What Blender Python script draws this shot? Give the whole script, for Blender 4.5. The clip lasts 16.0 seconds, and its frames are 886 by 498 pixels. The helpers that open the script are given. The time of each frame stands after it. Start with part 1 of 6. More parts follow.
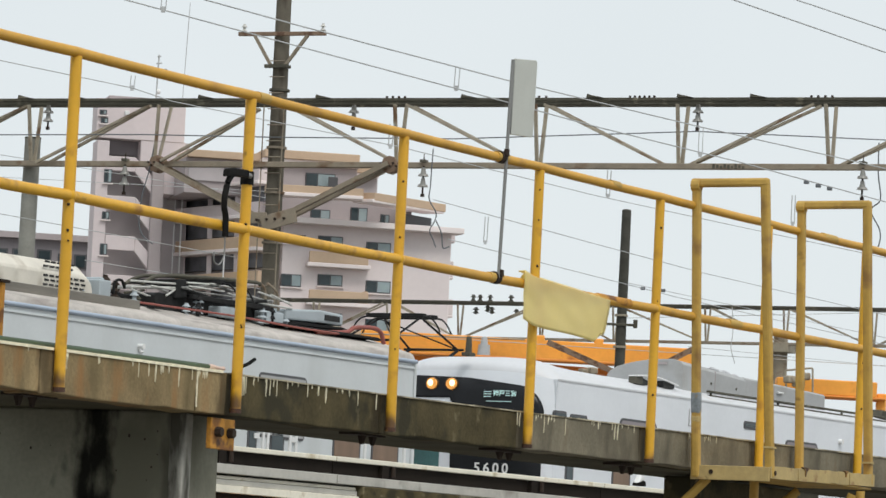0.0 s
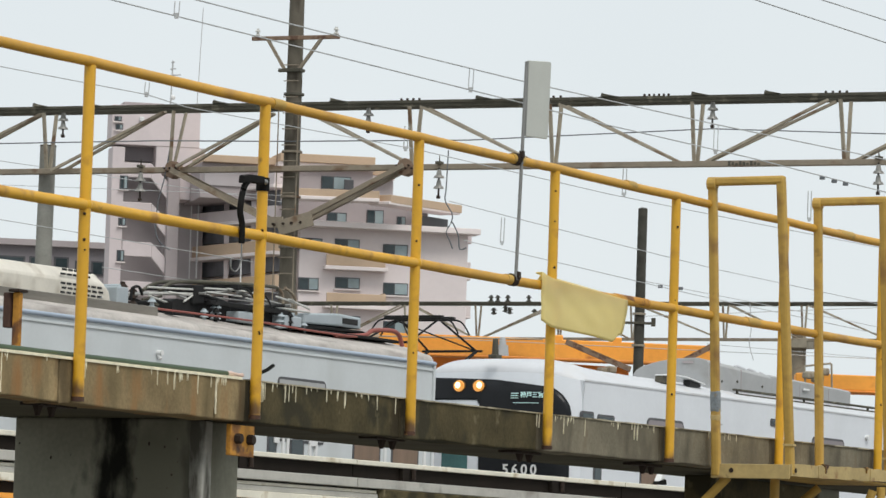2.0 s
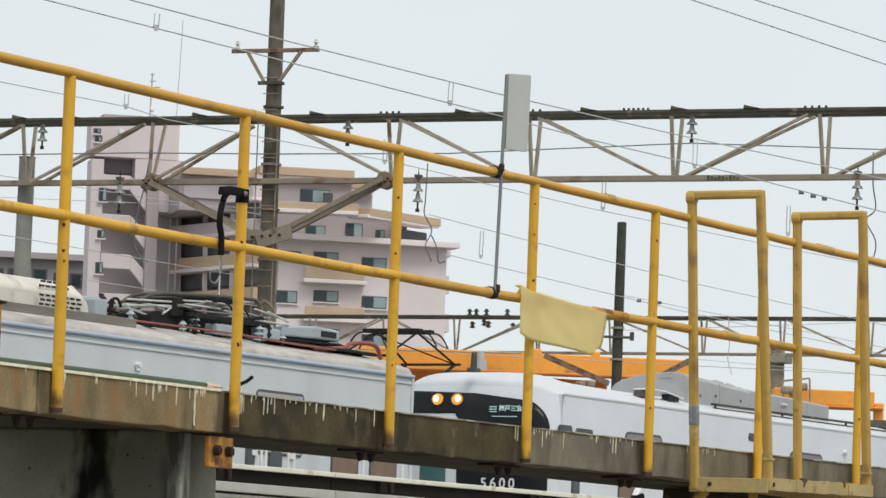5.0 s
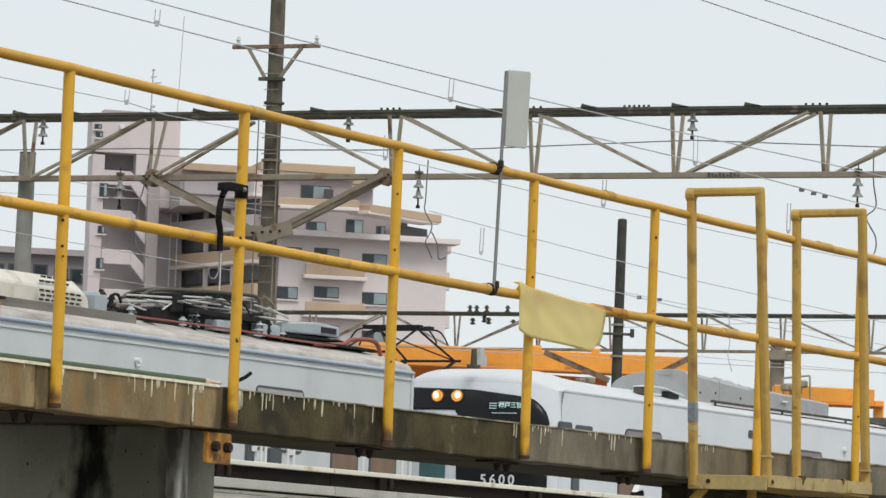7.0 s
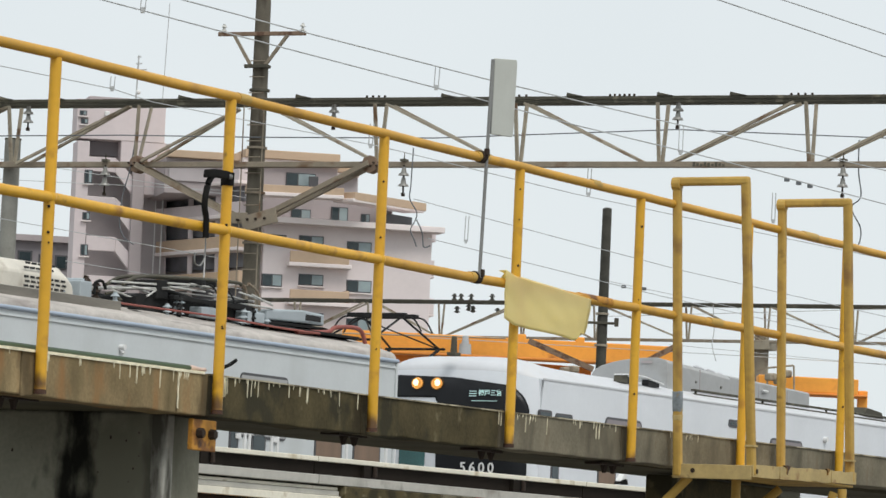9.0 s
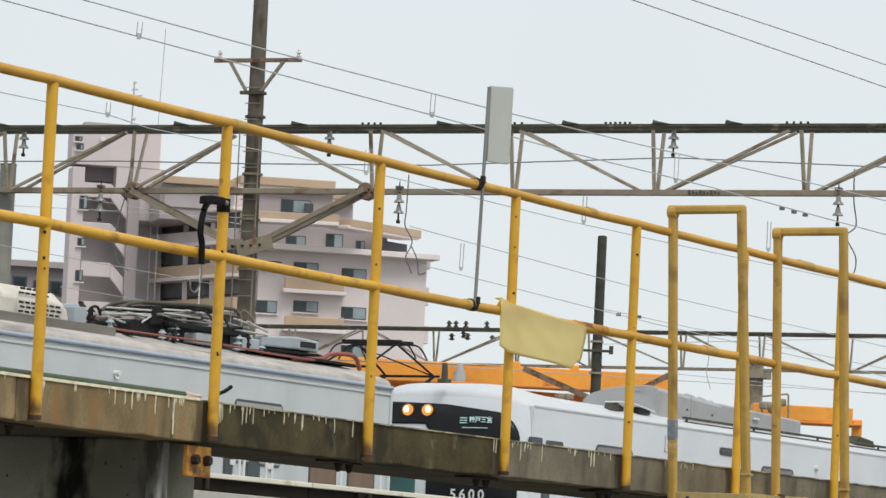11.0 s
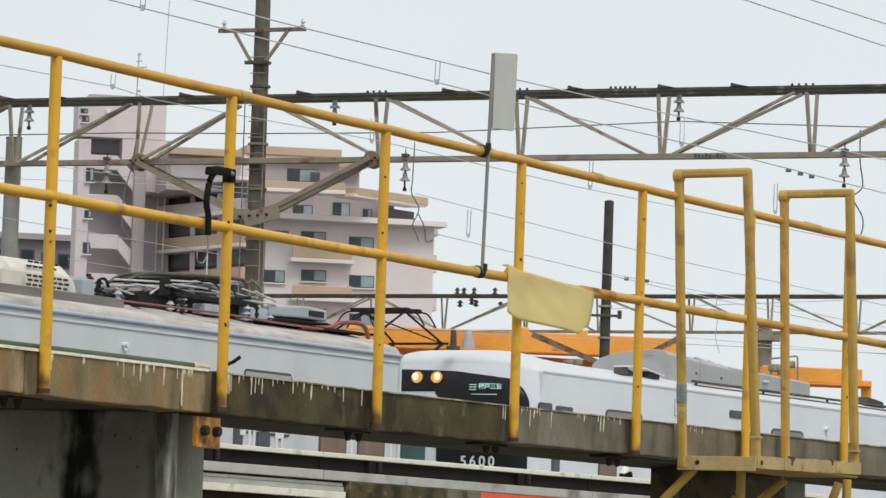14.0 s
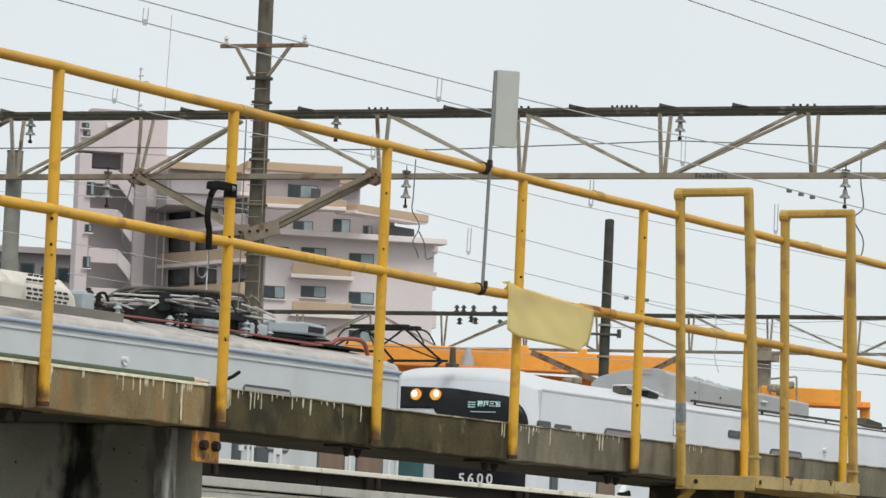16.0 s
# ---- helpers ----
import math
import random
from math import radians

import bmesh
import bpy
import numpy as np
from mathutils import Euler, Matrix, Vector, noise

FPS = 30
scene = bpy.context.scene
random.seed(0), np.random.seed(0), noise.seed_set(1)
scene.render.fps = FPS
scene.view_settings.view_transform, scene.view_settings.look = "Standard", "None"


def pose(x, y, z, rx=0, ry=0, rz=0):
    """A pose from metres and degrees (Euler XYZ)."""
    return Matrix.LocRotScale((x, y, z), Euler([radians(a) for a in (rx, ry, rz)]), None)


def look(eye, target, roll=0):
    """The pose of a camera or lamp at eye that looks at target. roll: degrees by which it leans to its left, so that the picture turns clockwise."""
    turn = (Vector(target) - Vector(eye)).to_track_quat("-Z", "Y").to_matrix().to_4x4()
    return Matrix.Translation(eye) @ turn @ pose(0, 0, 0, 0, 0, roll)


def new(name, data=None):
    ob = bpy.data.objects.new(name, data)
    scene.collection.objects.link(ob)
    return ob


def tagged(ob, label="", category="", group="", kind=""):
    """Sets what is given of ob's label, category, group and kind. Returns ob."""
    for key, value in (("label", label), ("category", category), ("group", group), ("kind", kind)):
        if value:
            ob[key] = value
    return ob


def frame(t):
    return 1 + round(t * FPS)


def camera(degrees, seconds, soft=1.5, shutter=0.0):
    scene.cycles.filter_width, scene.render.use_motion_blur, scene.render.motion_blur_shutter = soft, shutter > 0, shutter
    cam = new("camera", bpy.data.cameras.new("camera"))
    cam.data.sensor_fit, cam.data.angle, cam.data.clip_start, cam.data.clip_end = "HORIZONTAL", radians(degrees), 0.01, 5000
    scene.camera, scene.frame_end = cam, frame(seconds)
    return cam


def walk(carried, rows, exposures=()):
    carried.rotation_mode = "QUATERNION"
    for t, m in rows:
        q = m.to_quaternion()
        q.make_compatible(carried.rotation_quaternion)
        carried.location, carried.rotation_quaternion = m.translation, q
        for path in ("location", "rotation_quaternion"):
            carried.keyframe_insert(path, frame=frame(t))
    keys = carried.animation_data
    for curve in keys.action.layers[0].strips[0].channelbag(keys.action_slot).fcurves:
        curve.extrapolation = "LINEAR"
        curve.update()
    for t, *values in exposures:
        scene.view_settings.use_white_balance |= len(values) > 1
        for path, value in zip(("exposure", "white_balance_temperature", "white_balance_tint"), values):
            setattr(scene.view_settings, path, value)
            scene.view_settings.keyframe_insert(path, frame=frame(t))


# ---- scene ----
cam = camera(10.0, 16.0, soft=1.5)
ROWS = [
    (0.0, -0.0019, -0.0017, 1.5936, 0.0029, 4.4919, 2.7436),
    (0.5, -0.0092, -0.0028, 1.5966, 0.2334, 4.5723, 3.0255),
    (1.0, -0.0108, -0.0034, 1.6001, 0.0184, 4.8206, 2.8046),
    (1.5, -0.0063, -0.0020, 1.6013, 0.0841, 4.6327, 2.2831),
    (2.0, -0.0017, -0.0022, 1.6028, 0.1947, 4.4961, 1.8446),
    (2.5, -0.0030, -0.0015, 1.6007, 0.0931, 4.5855, 1.7849),
    (3.0, -0.0034, -0.0021, 1.6013, 0.0036, 4.5648, 1.7740),
    (3.5, -0.0028, -0.0031, 1.6010, -0.2080, 4.5881, 1.8230),
    (4.0, -0.0015, -0.0037, 1.6004, -0.2611, 4.6002, 1.8529),
    (4.5, -0.0027, -0.0030, 1.5996, -0.1418, 4.5798, 2.0196),
    (5.0, -0.0039, -0.0035, 1.5985, -0.0410, 4.6573, 2.0540),
    (5.2, 0.0000, -0.0000, 1.6000, -0.0129, 4.7045, 2.0537),
    (7.3, 0.0032, 0.0006, 1.5984, -0.0592, 4.6122, 2.2252),
    (7.5, 0.0014, -0.0030, 1.5976, -0.1653, 4.7170, 2.1544),
    (8.0, 0.0011, -0.0036, 1.5988, -0.2392, 4.6575, 2.1776),
    (8.2, -0.0001, -0.0008, 1.5984, -0.2248, 4.4893, 2.2117),
    (10.3, -0.0041, 0.0023, 1.5979, -0.2882, 4.5070, 2.7859),
    (10.5, -0.0053, 0.0030, 1.5961, -0.2589, 4.5788, 2.7751),
    (11.0, -0.0056, 0.0013, 1.5983, -0.2597, 4.8003, 2.6817),
    (11.5, -0.0044, 0.0017, 1.5986, -0.2394, 4.8743, 2.5987),
    (12.0, -0.0050, 0.0015, 1.5989, -0.2050, 4.7971, 2.4232),
    (12.5, 0.0000, 0.0000, 1.6000, 0.0000, 4.4984, 2.0500),
    (13.0, -0.0003, 0.0017, 1.6007, 0.1265, 4.3001, 1.6560),
    (13.5, -0.0008, 0.0015, 1.6008, -0.0590, 4.3472, 1.6705),
    (14.0, -0.0024, 0.0022, 1.6006, -0.1915, 4.4238, 1.8479),
    (14.5, -0.0016, 0.0008, 1.6004, -0.1647, 4.5631, 1.8872),
    (15.0, -0.0027, 0.0017, 1.6003, -0.1382, 4.6308, 2.0340),
    (15.5, -0.0024, 0.0005, 1.5990, -0.1535, 4.6682, 2.1691),
    (16.0, -0.0048, 0.0016, 1.5972, -0.1840, 4.6211, 2.3668),
]
walk(cam, [(t, pose(x, y, z, 90 + pitch, 0, yaw) @ pose(0, 0, 0, 0, 0, roll)) for t, x, y, z, yaw, pitch, roll in ROWS])

# ---- light: bright overcast, no hard shadows ----
world = bpy.data.worlds.new("overcast")
scene.world = world
world.use_nodes = True
wt = world.node_tree
wt.nodes.clear()
w_out = wt.nodes.new("ShaderNodeOutputWorld")
w_bg = wt.nodes.new("ShaderNodeBackground")
w_sky = wt.nodes.new("ShaderNodeTexSky")
w_sky.sky_type = "NISHITA"
w_sky.sun_disc = False
w_sky.sun_elevation, w_sky.sun_rotation = radians(55), radians(151)
w_dim = wt.nodes.new("ShaderNodeMix")
w_dim.data_type, w_dim.blend_type = "RGBA", "MULTIPLY"
w_dim.inputs[0].default_value = 1.0
w_dim.inputs[7].default_value = (0.1, 0.1, 0.1, 1)
w_co = wt.nodes.new("ShaderNodeTexCoord")
w_noise = wt.nodes.new("ShaderNodeTexNoise")
w_noise.inputs["Scale"].default_value = 5.0
w_noise.inputs["Detail"].default_value = 4.0
w_ramp = wt.nodes.new("ShaderNodeValToRGB")
w_ramp.color_ramp.elements[0].position, w_ramp.color_ramp.elements[0].color = 0.25, (0.745, 0.805, 0.83, 1)
w_ramp.color_ramp.elements[1].position, w_ramp.color_ramp.elements[1].color = 0.75, (0.815, 0.865, 0.885, 1)
w_mix = wt.nodes.new("ShaderNodeMix")
w_mix.data_type = "RGBA"
w_mix.inputs[0].default_value = 0.93
wt.links.new(w_sky.outputs[0], w_dim.inputs[6])
wt.links.new(w_co.outputs["Generated"], w_noise.inputs["Vector"])
wt.links.new(w_noise.outputs["Fac"], w_ramp.inputs[0])
wt.links.new(w_dim.outputs[2], w_mix.inputs[6])
wt.links.new(w_ramp.outputs[0], w_mix.inputs[7])
wt.links.new(w_mix.outputs[2], w_bg.inputs[0])
wt.links.new(w_bg.outputs[0], w_out.inputs[0])
w_bg.inputs[1].default_value = 1.0

sun = new("sun", bpy.data.lights.new("sun", "SUN"))
sun.data.energy, sun.data.angle, sun.data.color = 1.8, radians(25), (1.0, 0.97, 0.92)
sun.matrix_world = look((0, 0, 60), (-20, 36, 0))
scene.view_settings.exposure = 0.0


# ---- materials ----
def mat(name, base, rough=0.6, metal=0.0, vary=0.15, scale=3.0, fine=40.0, bump=0.15, stretch=(1, 1, 1),
        stain=None, stain_at=0.6, stain_soft=0.08, stain_scale=2.0, stain_stretch=(1, 1, 1), emit=0.0, alpha=1.0, per=0.0):
    """A surface with two scales of variation, fine relief and optional stains of a second colour."""
    m = bpy.data.materials.new(name)
    m.use_nodes = True
    nt = m.node_tree
    bsdf = nt.nodes["Principled BSDF"]
    bsdf.inputs["Roughness"].default_value = rough
    bsdf.inputs["Metallic"].default_value = metal
    co = nt.nodes.new("ShaderNodeTexCoord")

    def noise_of(sc, st, detail=5.0):
        mp = nt.nodes.new("ShaderNodeMapping")
        mp.inputs["Scale"].default_value = st
        nz = nt.nodes.new("ShaderNodeTexNoise")
        nz.inputs["Scale"].default_value = sc
        nz.inputs["Detail"].default_value = detail
        nt.links.new(co.outputs["Object"], mp.inputs[0])
        nt.links.new(mp.outputs[0], nz.inputs["Vector"])
        return nz.outputs["Fac"]

    big, small = noise_of(scale, stretch), noise_of(fine, stretch, 3.0)
    add = nt.nodes.new("ShaderNodeMath")
    add.operation = "MULTIPLY_ADD"
    add.inputs[1].default_value = 0.35
    nt.links.new(small, add.inputs[0])
    nt.links.new(big, add.inputs[2])
    ramp = nt.nodes.new("ShaderNodeValToRGB")
    lo, hi = [max(0, c * (1 - vary)) for c in base], [min(1, c * (1 + vary)) for c in base]
    ramp.color_ramp.elements[0].position, ramp.color_ramp.elements[0].color = 0.42, (*lo, 1)
    ramp.color_ramp.elements[1].position, ramp.color_ramp.elements[1].color = 0.92, (*hi, 1)
    nt.links.new(add.outputs[0], ramp.inputs[0])
    colour = ramp.outputs[0]
    if per:
        info = nt.nodes.new("ShaderNodeObjectInfo")
        mr = nt.nodes.new("ShaderNodeMapRange")
        mr.inputs["To Min"].default_value, mr.inputs["To Max"].default_value = 1 - per, 1 + per
        nt.links.new(info.outputs["Random"], mr.inputs[0])
        hsv = nt.nodes.new("ShaderNodeHueSaturation")
        nt.links.new(mr.outputs[0], hsv.inputs["Value"])
        nt.links.new(colour, hsv.inputs["Color"])
        colour = hsv.outputs[0]
    if stain:
        for k, (scol, sat) in enumerate(stain if isinstance(stain[0], tuple) else [(stain, stain_at)]):
            s = noise_of(stain_scale * (1 + 0.7 * k), stain_stretch, 6.0)
            mr = nt.nodes.new("ShaderNodeMapRange")
            mr.inputs["From Min"].default_value, mr.inputs["From Max"].default_value = sat, sat + stain_soft
            nt.links.new(s, mr.inputs[0])
            mx = nt.nodes.new("ShaderNodeMix")
            mx.data_type = "RGBA"
            mx.inputs[7].default_value = (*scol, 1)
            nt.links.new(mr.outputs[0], mx.inputs[0])
            nt.links.new(colour, mx.inputs[6])
            colour = mx.outputs[2]
    nt.links.new(colour, bsdf.inputs["Base Color"])
    if bump:
        bn = nt.nodes.new("ShaderNodeBump")
        bn.inputs["Strength"].default_value = bump
        bn.inputs["Distance"].default_value = 0.01
        nt.links.new(add.outputs[0], bn.inputs["Height"])
        nt.links.new(bn.outputs[0], bsdf.inputs["Normal"])
    if emit:
        nt.links.new(colour, bsdf.inputs["Emission Color"])
        bsdf.inputs["Emission Strength"].default_value = emit
    if alpha < 1:
        bsdf.inputs["Alpha"].default_value = alpha
    return m


RUST = (0.10, 0.045, 0.02)
M_YELLOW = mat("yellow_paint", (0.69, 0.37, 0.022), 0.45, vary=0.12, scale=2.5, fine=30, bump=0.1,
               stain=(((0.40, 0.19, 0.025), 0.60), (RUST, 0.67)), stain_scale=6.0, stain_soft=0.14)
M_RAIL = mat("weathered_yellow_paint", (0.60, 0.315, 0.03), 0.5, vary=0.16, scale=2.0, fine=30, bump=0.12,
             stain=(((0.33, 0.165, 0.035), 0.54), (RUST, 0.72)), stain_scale=3.0, stain_soft=0.2)
M_DULL = mat("faded_ochre_paint", (0.51, 0.32, 0.07), 0.6, vary=0.18, scale=4, fine=40, bump=0.2,
             stain=(((0.30, 0.17, 0.05), 0.55), (RUST, 0.68)), stain_scale=6.0, stain_soft=0.14)
M_PLATE = mat("pale_ochre_plate", (0.46, 0.34, 0.14), 0.65, vary=0.2, scale=5, fine=40, bump=0.25,
              stain=(((0.30, 0.17, 0.06), 0.60), (RUST, 0.68)), stain_scale=9.0, stain_soft=0.08)
M_BARE = mat("bare_blue_grey_steel", (0.24, 0.27, 0.29), 0.6, vary=0.3, scale=20, fine=80, stain=(0.36, 0.25, 0.10), stain_at=0.55, stain_scale=18)
M_RUSTY = mat("rusty_yellow_steel", (0.48, 0.22, 0.025), 0.7, vary=0.25, scale=6, fine=50, bump=0.3,
              stain=(((0.22, 0.09, 0.02), 0.5), (RUST, 0.6)), stain_scale=9.0)
M_FOOT = mat("dark_rusted_post_foot", (0.075, 0.036, 0.024), 0.85, vary=0.4, scale=12, fine=60, bump=0.4,
             stain=(0.38, 0.2, 0.04), stain_at=0.56, stain_scale=14, stain_soft=0.1)
M_DECK = mat("weathered_concrete", (0.275, 0.205, 0.108), 0.9, vary=0.45, scale=3, fine=60, bump=0.5, per=0.04,
             stain=(((0.15, 0.115, 0.06), 0.51), ((0.30, 0.165, 0.07), 0.53)), stain_scale=2.6, stain_soft=0.16, stain_stretch=(1.7, 1, 0.55))
M_DECK_DARK = mat("mossy_dark_concrete", (0.088, 0.071, 0.036), 0.9, vary=0.5, scale=3, fine=60, bump=0.5, per=0.05,
                  stain=(((0.045, 0.04, 0.024), 0.47), ((0.20, 0.17, 0.10), 0.60)), stain_scale=4.0, stain_soft=0.12, stain_stretch=(1.2, 1, 1.1))
M_DECK_GREY = mat("greyish_edge_concrete", (0.19, 0.168, 0.12), 0.9, vary=0.4, scale=3, fine=60, bump=0.5, per=0.04,
                  stain=(((0.12, 0.105, 0.075), 0.50), ((0.17, 0.13, 0.085), 0.60)), stain_scale=2.6, stain_soft=0.16, stain_stretch=(1.5, 1, 0.8))
# Drab soffit base taken down to carry the shade beneath the deck.
M_SOFFIT = mat("shaded_soffit_concrete", (0.09, 0.082, 0.054), 0.95, vary=0.3, scale=2, fine=20, bump=0.2)
M_LIME = mat("lime_streak", (0.84, 0.77, 0.57), 0.9, vary=0.2, scale=20, fine=90, bump=0.3)
M_LIP = mat("worn_edge_concrete", (0.42, 0.37, 0.26), 0.9, vary=0.35, scale=6, fine=90, bump=0.4,
            stain=(0.16, 0.135, 0.085), stain_at=0.48, stain_scale=5, stain_soft=0.1)
M_PIER = mat("grey_pier_concrete", (0.235, 0.228, 0.178), 0.9, vary=0.25, scale=1.6, fine=50, bump=0.4,
             stain=(((0.165, 0.16, 0.12), 0.50), ((0.04, 0.04, 0.032), 0.67)), stain_scale=1.7, stain_soft=0.12, stain_stretch=(1.6, 1.6, 0.9))


def add_run(m, centre, half, colour, axis="X", most=0.65):
    """A dark water run down a wall, ragged at its edges, about one place along the wall."""
    nt = m.node_tree
    bsdf = nt.nodes["Principled BSDF"]
    old = bsdf.inputs["Base Color"].links[0].from_socket
    co = nt.nodes.new("ShaderNodeTexCoord")
    sep = nt.nodes.new("ShaderNodeSeparateXYZ")
    nt.links.new(co.outputs["Object"], sep.inputs[0])
    mp = nt.nodes.new("ShaderNodeMapping")
    mp.inputs["Scale"].default_value = (5, 5, 2.2)
    nz = nt.nodes.new("ShaderNodeTexNoise")
    nz.inputs["Scale"].default_value, nz.inputs["Detail"].default_value = 2.2, 6.0
    nt.links.new(co.outputs["Object"], mp.inputs[0])
    nt.links.new(mp.outputs[0], nz.inputs["Vector"])

    def mth(op, a, b):
        n = nt.nodes.new("ShaderNodeMath")
        n.operation = op
        for i, v in enumerate((a, b)):
            if isinstance(v, (int, float)):
                n.inputs[i].default_value = v
            elif v is not None:
                nt.links.new(v, n.inputs[i])
        return n.outputs[0]

    d = mth("ABSOLUTE", mth("SUBTRACT", sep.outputs[axis], centre), None)
    d = mth("ADD", d, mth("MULTIPLY", mth("SUBTRACT", nz.outputs["Fac"], 0.5), half * 3.4))
    mr = nt.nodes.new("ShaderNodeMapRange")
    mr.interpolation_type = "SMOOTHSTEP"
    mr.inputs["From Min"].default_value, mr.inputs["From Max"].default_value = half * 0.1, half * 1.3
    mr.inputs["To Min"].default_value, mr.inputs["To Max"].default_value = most, 0.0
    nt.links.new(d, mr.inputs[0])
    mx = nt.nodes.new("ShaderNodeMix")
    mx.data_type = "RGBA"
    mx.inputs[7].default_value = (*colour, 1)
    nt.links.new(mr.outputs[0], mx.inputs[0])
    nt.links.new(old, mx.inputs[6])
    nt.links.new(mx.outputs[2], bsdf.inputs["Base Color"])


add_run(M_PIER, 0.56, 0.105, (0.005, 0.005, 0.004), "Y", 0.97)
add_run(M_PIER, 0.22, 0.035, (0.06, 0.057, 0.045), "Y")
for s_post in (-3.05, -1.56, -0.06):
    add_run(M_DECK, s_post, 0.07, (0.06, 0.045, 0.028))
for s_post in (3.0, 4.5, 6.0):
    add_run(M_DECK_GREY, s_post, 0.09, (0.05, 0.038, 0.022))
for s_post in (0.0, 1.47):
    add_run(M_DECK_DARK, s_post, 0.08, (0.035, 0.028, 0.017))
M_PIER_PALE = mat("pale_pier_concrete", (0.46, 0.45, 0.40), 0.9, vary=0.3, scale=3, fine=50, bump=0.4,
                  stain=(((0.085, 0.08, 0.065), 0.5),), stain_soft=0.14, stain_scale=4, stain_stretch=(2, 2, 0.5))
add_run(M_YELLOW, 2.535, 0.05, (0.075, 0.035, 0.02), "Z", 0.9)
M_BOLT = mat("dark_rusted_bolt", (0.035, 0.022, 0.015), 0.8, metal=0.3, vary=0.3, scale=30)
M_GALV = mat("dull_galvanised_steel", (0.36, 0.315, 0.24), 0.6, metal=0.35, vary=0.2, scale=3, fine=30, bump=0.1,
             stain=(0.19, 0.115, 0.065), stain_at=0.55, stain_scale=2.5, stain_soft=0.12)
M_GALV_OLD = mat("aged_galvanised_steel", (0.28, 0.235, 0.175), 0.7, metal=0.15, vary=0.25, scale=2, fine=30, bump=0.1,
                 stain=(0.17, 0.105, 0.06), stain_at=0.55, stain_scale=2.0, stain_soft=0.12)
M_GUSSET = mat("rusty_gusset_steel", (0.23, 0.155, 0.105), 0.8, vary=0.3, scale=6, fine=40, bump=0.2,
               stain=(0.12, 0.065, 0.04), stain_at=0.52, stain_scale=6)
M_BEAM = mat("dark_weathered_steel", (0.082, 0.076, 0.056), 0.8, metal=0.1, vary=0.35, scale=2, fine=30, bump=0.15,
             stain=(0.20, 0.18, 0.13), stain_at=0.60, stain_scale=3.0, stain_soft=0.08)
M_MAST = mat("weathered_mast_concrete", (0.135, 0.12, 0.095), 0.9, vary=0.22, scale=2.5, fine=30, bump=0.3,
             stain=(0.07, 0.06, 0.048), stain_at=0.56, stain_scale=1.5, stain_soft=0.12, stain_stretch=(2, 2, 0.5))
M_POLE = mat("slate_painted_pole", (0.068, 0.066, 0.056), 0.85, vary=0.3, scale=3, fine=20, bump=0.2,
             stain=(0.05, 0.05, 0.042), stain_at=0.54, stain_scale=1.6, stain_soft=0.12)
M_POLE_GREEN = mat("grey_green_pole", (0.26, 0.255, 0.225), 0.8, vary=0.2, scale=2, fine=20)
M_WIRE = mat("wire_grey", (0.46, 0.47, 0.47), 0.6, metal=0.0, vary=0.1)
M_WIRE_DARK = mat("wire_dark", (0.13, 0.14, 0.15), 0.6, metal=0.2, vary=0.1)
M_PORC = mat("grey_porcelain", (0.24, 0.235, 0.215), 0.3, vary=0.1, scale=10)
M_SIGN = mat("aluminium_sign_back", (0.50, 0.51, 0.465), 0.6, metal=0.0, vary=0.06, scale=6, fine=60, bump=0.05)
M_ROD = mat("grey_rod", (0.24, 0.24, 0.23), 0.5, metal=0.4, vary=0.1)
M_BLACK = mat("black_rubber", (0.010, 0.0095, 0.009), 0.85, vary=0.3, scale=20)
M_BAG = mat("pale_yellow_plastic", (0.93, 0.83, 0.42), 0.38, vary=0.05, scale=5, fine=40, bump=0.08)
bag_nt = M_BAG.node_tree
bag_out = bag_nt.nodes["Material Output"]
bag_thin = bag_nt.nodes.new("ShaderNodeBsdfTranslucent")
bag_thin.inputs["Color"].default_value = (0.95, 0.83, 0.42, 1)
bag_mix = bag_nt.nodes.new("ShaderNodeMixShader")
bag_mix.inputs[0].default_value = 0.55
bag_nt.links.new(bag_nt.nodes["Principled BSDF"].outputs[0], bag_mix.inputs[1])
bag_nt.links.new(bag_thin.outputs[0], bag_mix.inputs[2])
bag_nt.links.new(bag_mix.outputs[0], bag_out.inputs["Surface"])
M_T1 = mat("grey_painted_car_side", (0.58, 0.61, 0.62), 0.5, vary=0.06, scale=1.2, fine=15, bump=0.04,
           stain=(0.52, 0.545, 0.545), stain_at=0.54, stain_scale=0.9, stain_soft=0.2, stain_stretch=(1, 1, 0.3))
M_T1_ROOF = mat("dusty_grey_roof", (0.46, 0.425, 0.39), 0.85, vary=0.22, scale=2.5, fine=20, bump=0.15,
                stain=(0.27, 0.24, 0.22), stain_at=0.55, stain_scale=2.0, stain_soft=0.15, stain_stretch=(0.5, 2, 1))
M_BOARD = mat("weathered_walk_board", (0.19, 0.175, 0.15), 0.85, vary=0.3, scale=2, fine=25, bump=0.2, stretch=(0.3, 1, 3))
M_GUTTER = mat("blue_grey_gutter", (0.35, 0.41, 0.50), 0.45, vary=0.08)
M_GREEN = mat("dark_green_plastic", (0.05, 0.085, 0.045), 0.5, vary=0.2, scale=6)
M_T2 = mat("white_painted_car_side", (0.71, 0.735, 0.77), 0.4, vary=0.05, scale=1.0, fine=10, bump=0.03)
M_T2_ROOF = mat("white_roof_paint", (0.61, 0.62, 0.64), 0.55, vary=0.05, scale=1.5, fine=12, bump=0.05,
                stain=(0.60, 0.59, 0.58), stain_at=0.58, stain_scale=1.2, stain_soft=0.15)
M_T2_BLACK = mat("black_front_panel", (0.016, 0.017, 0.019), 0.25, vary=0.15, scale=2)
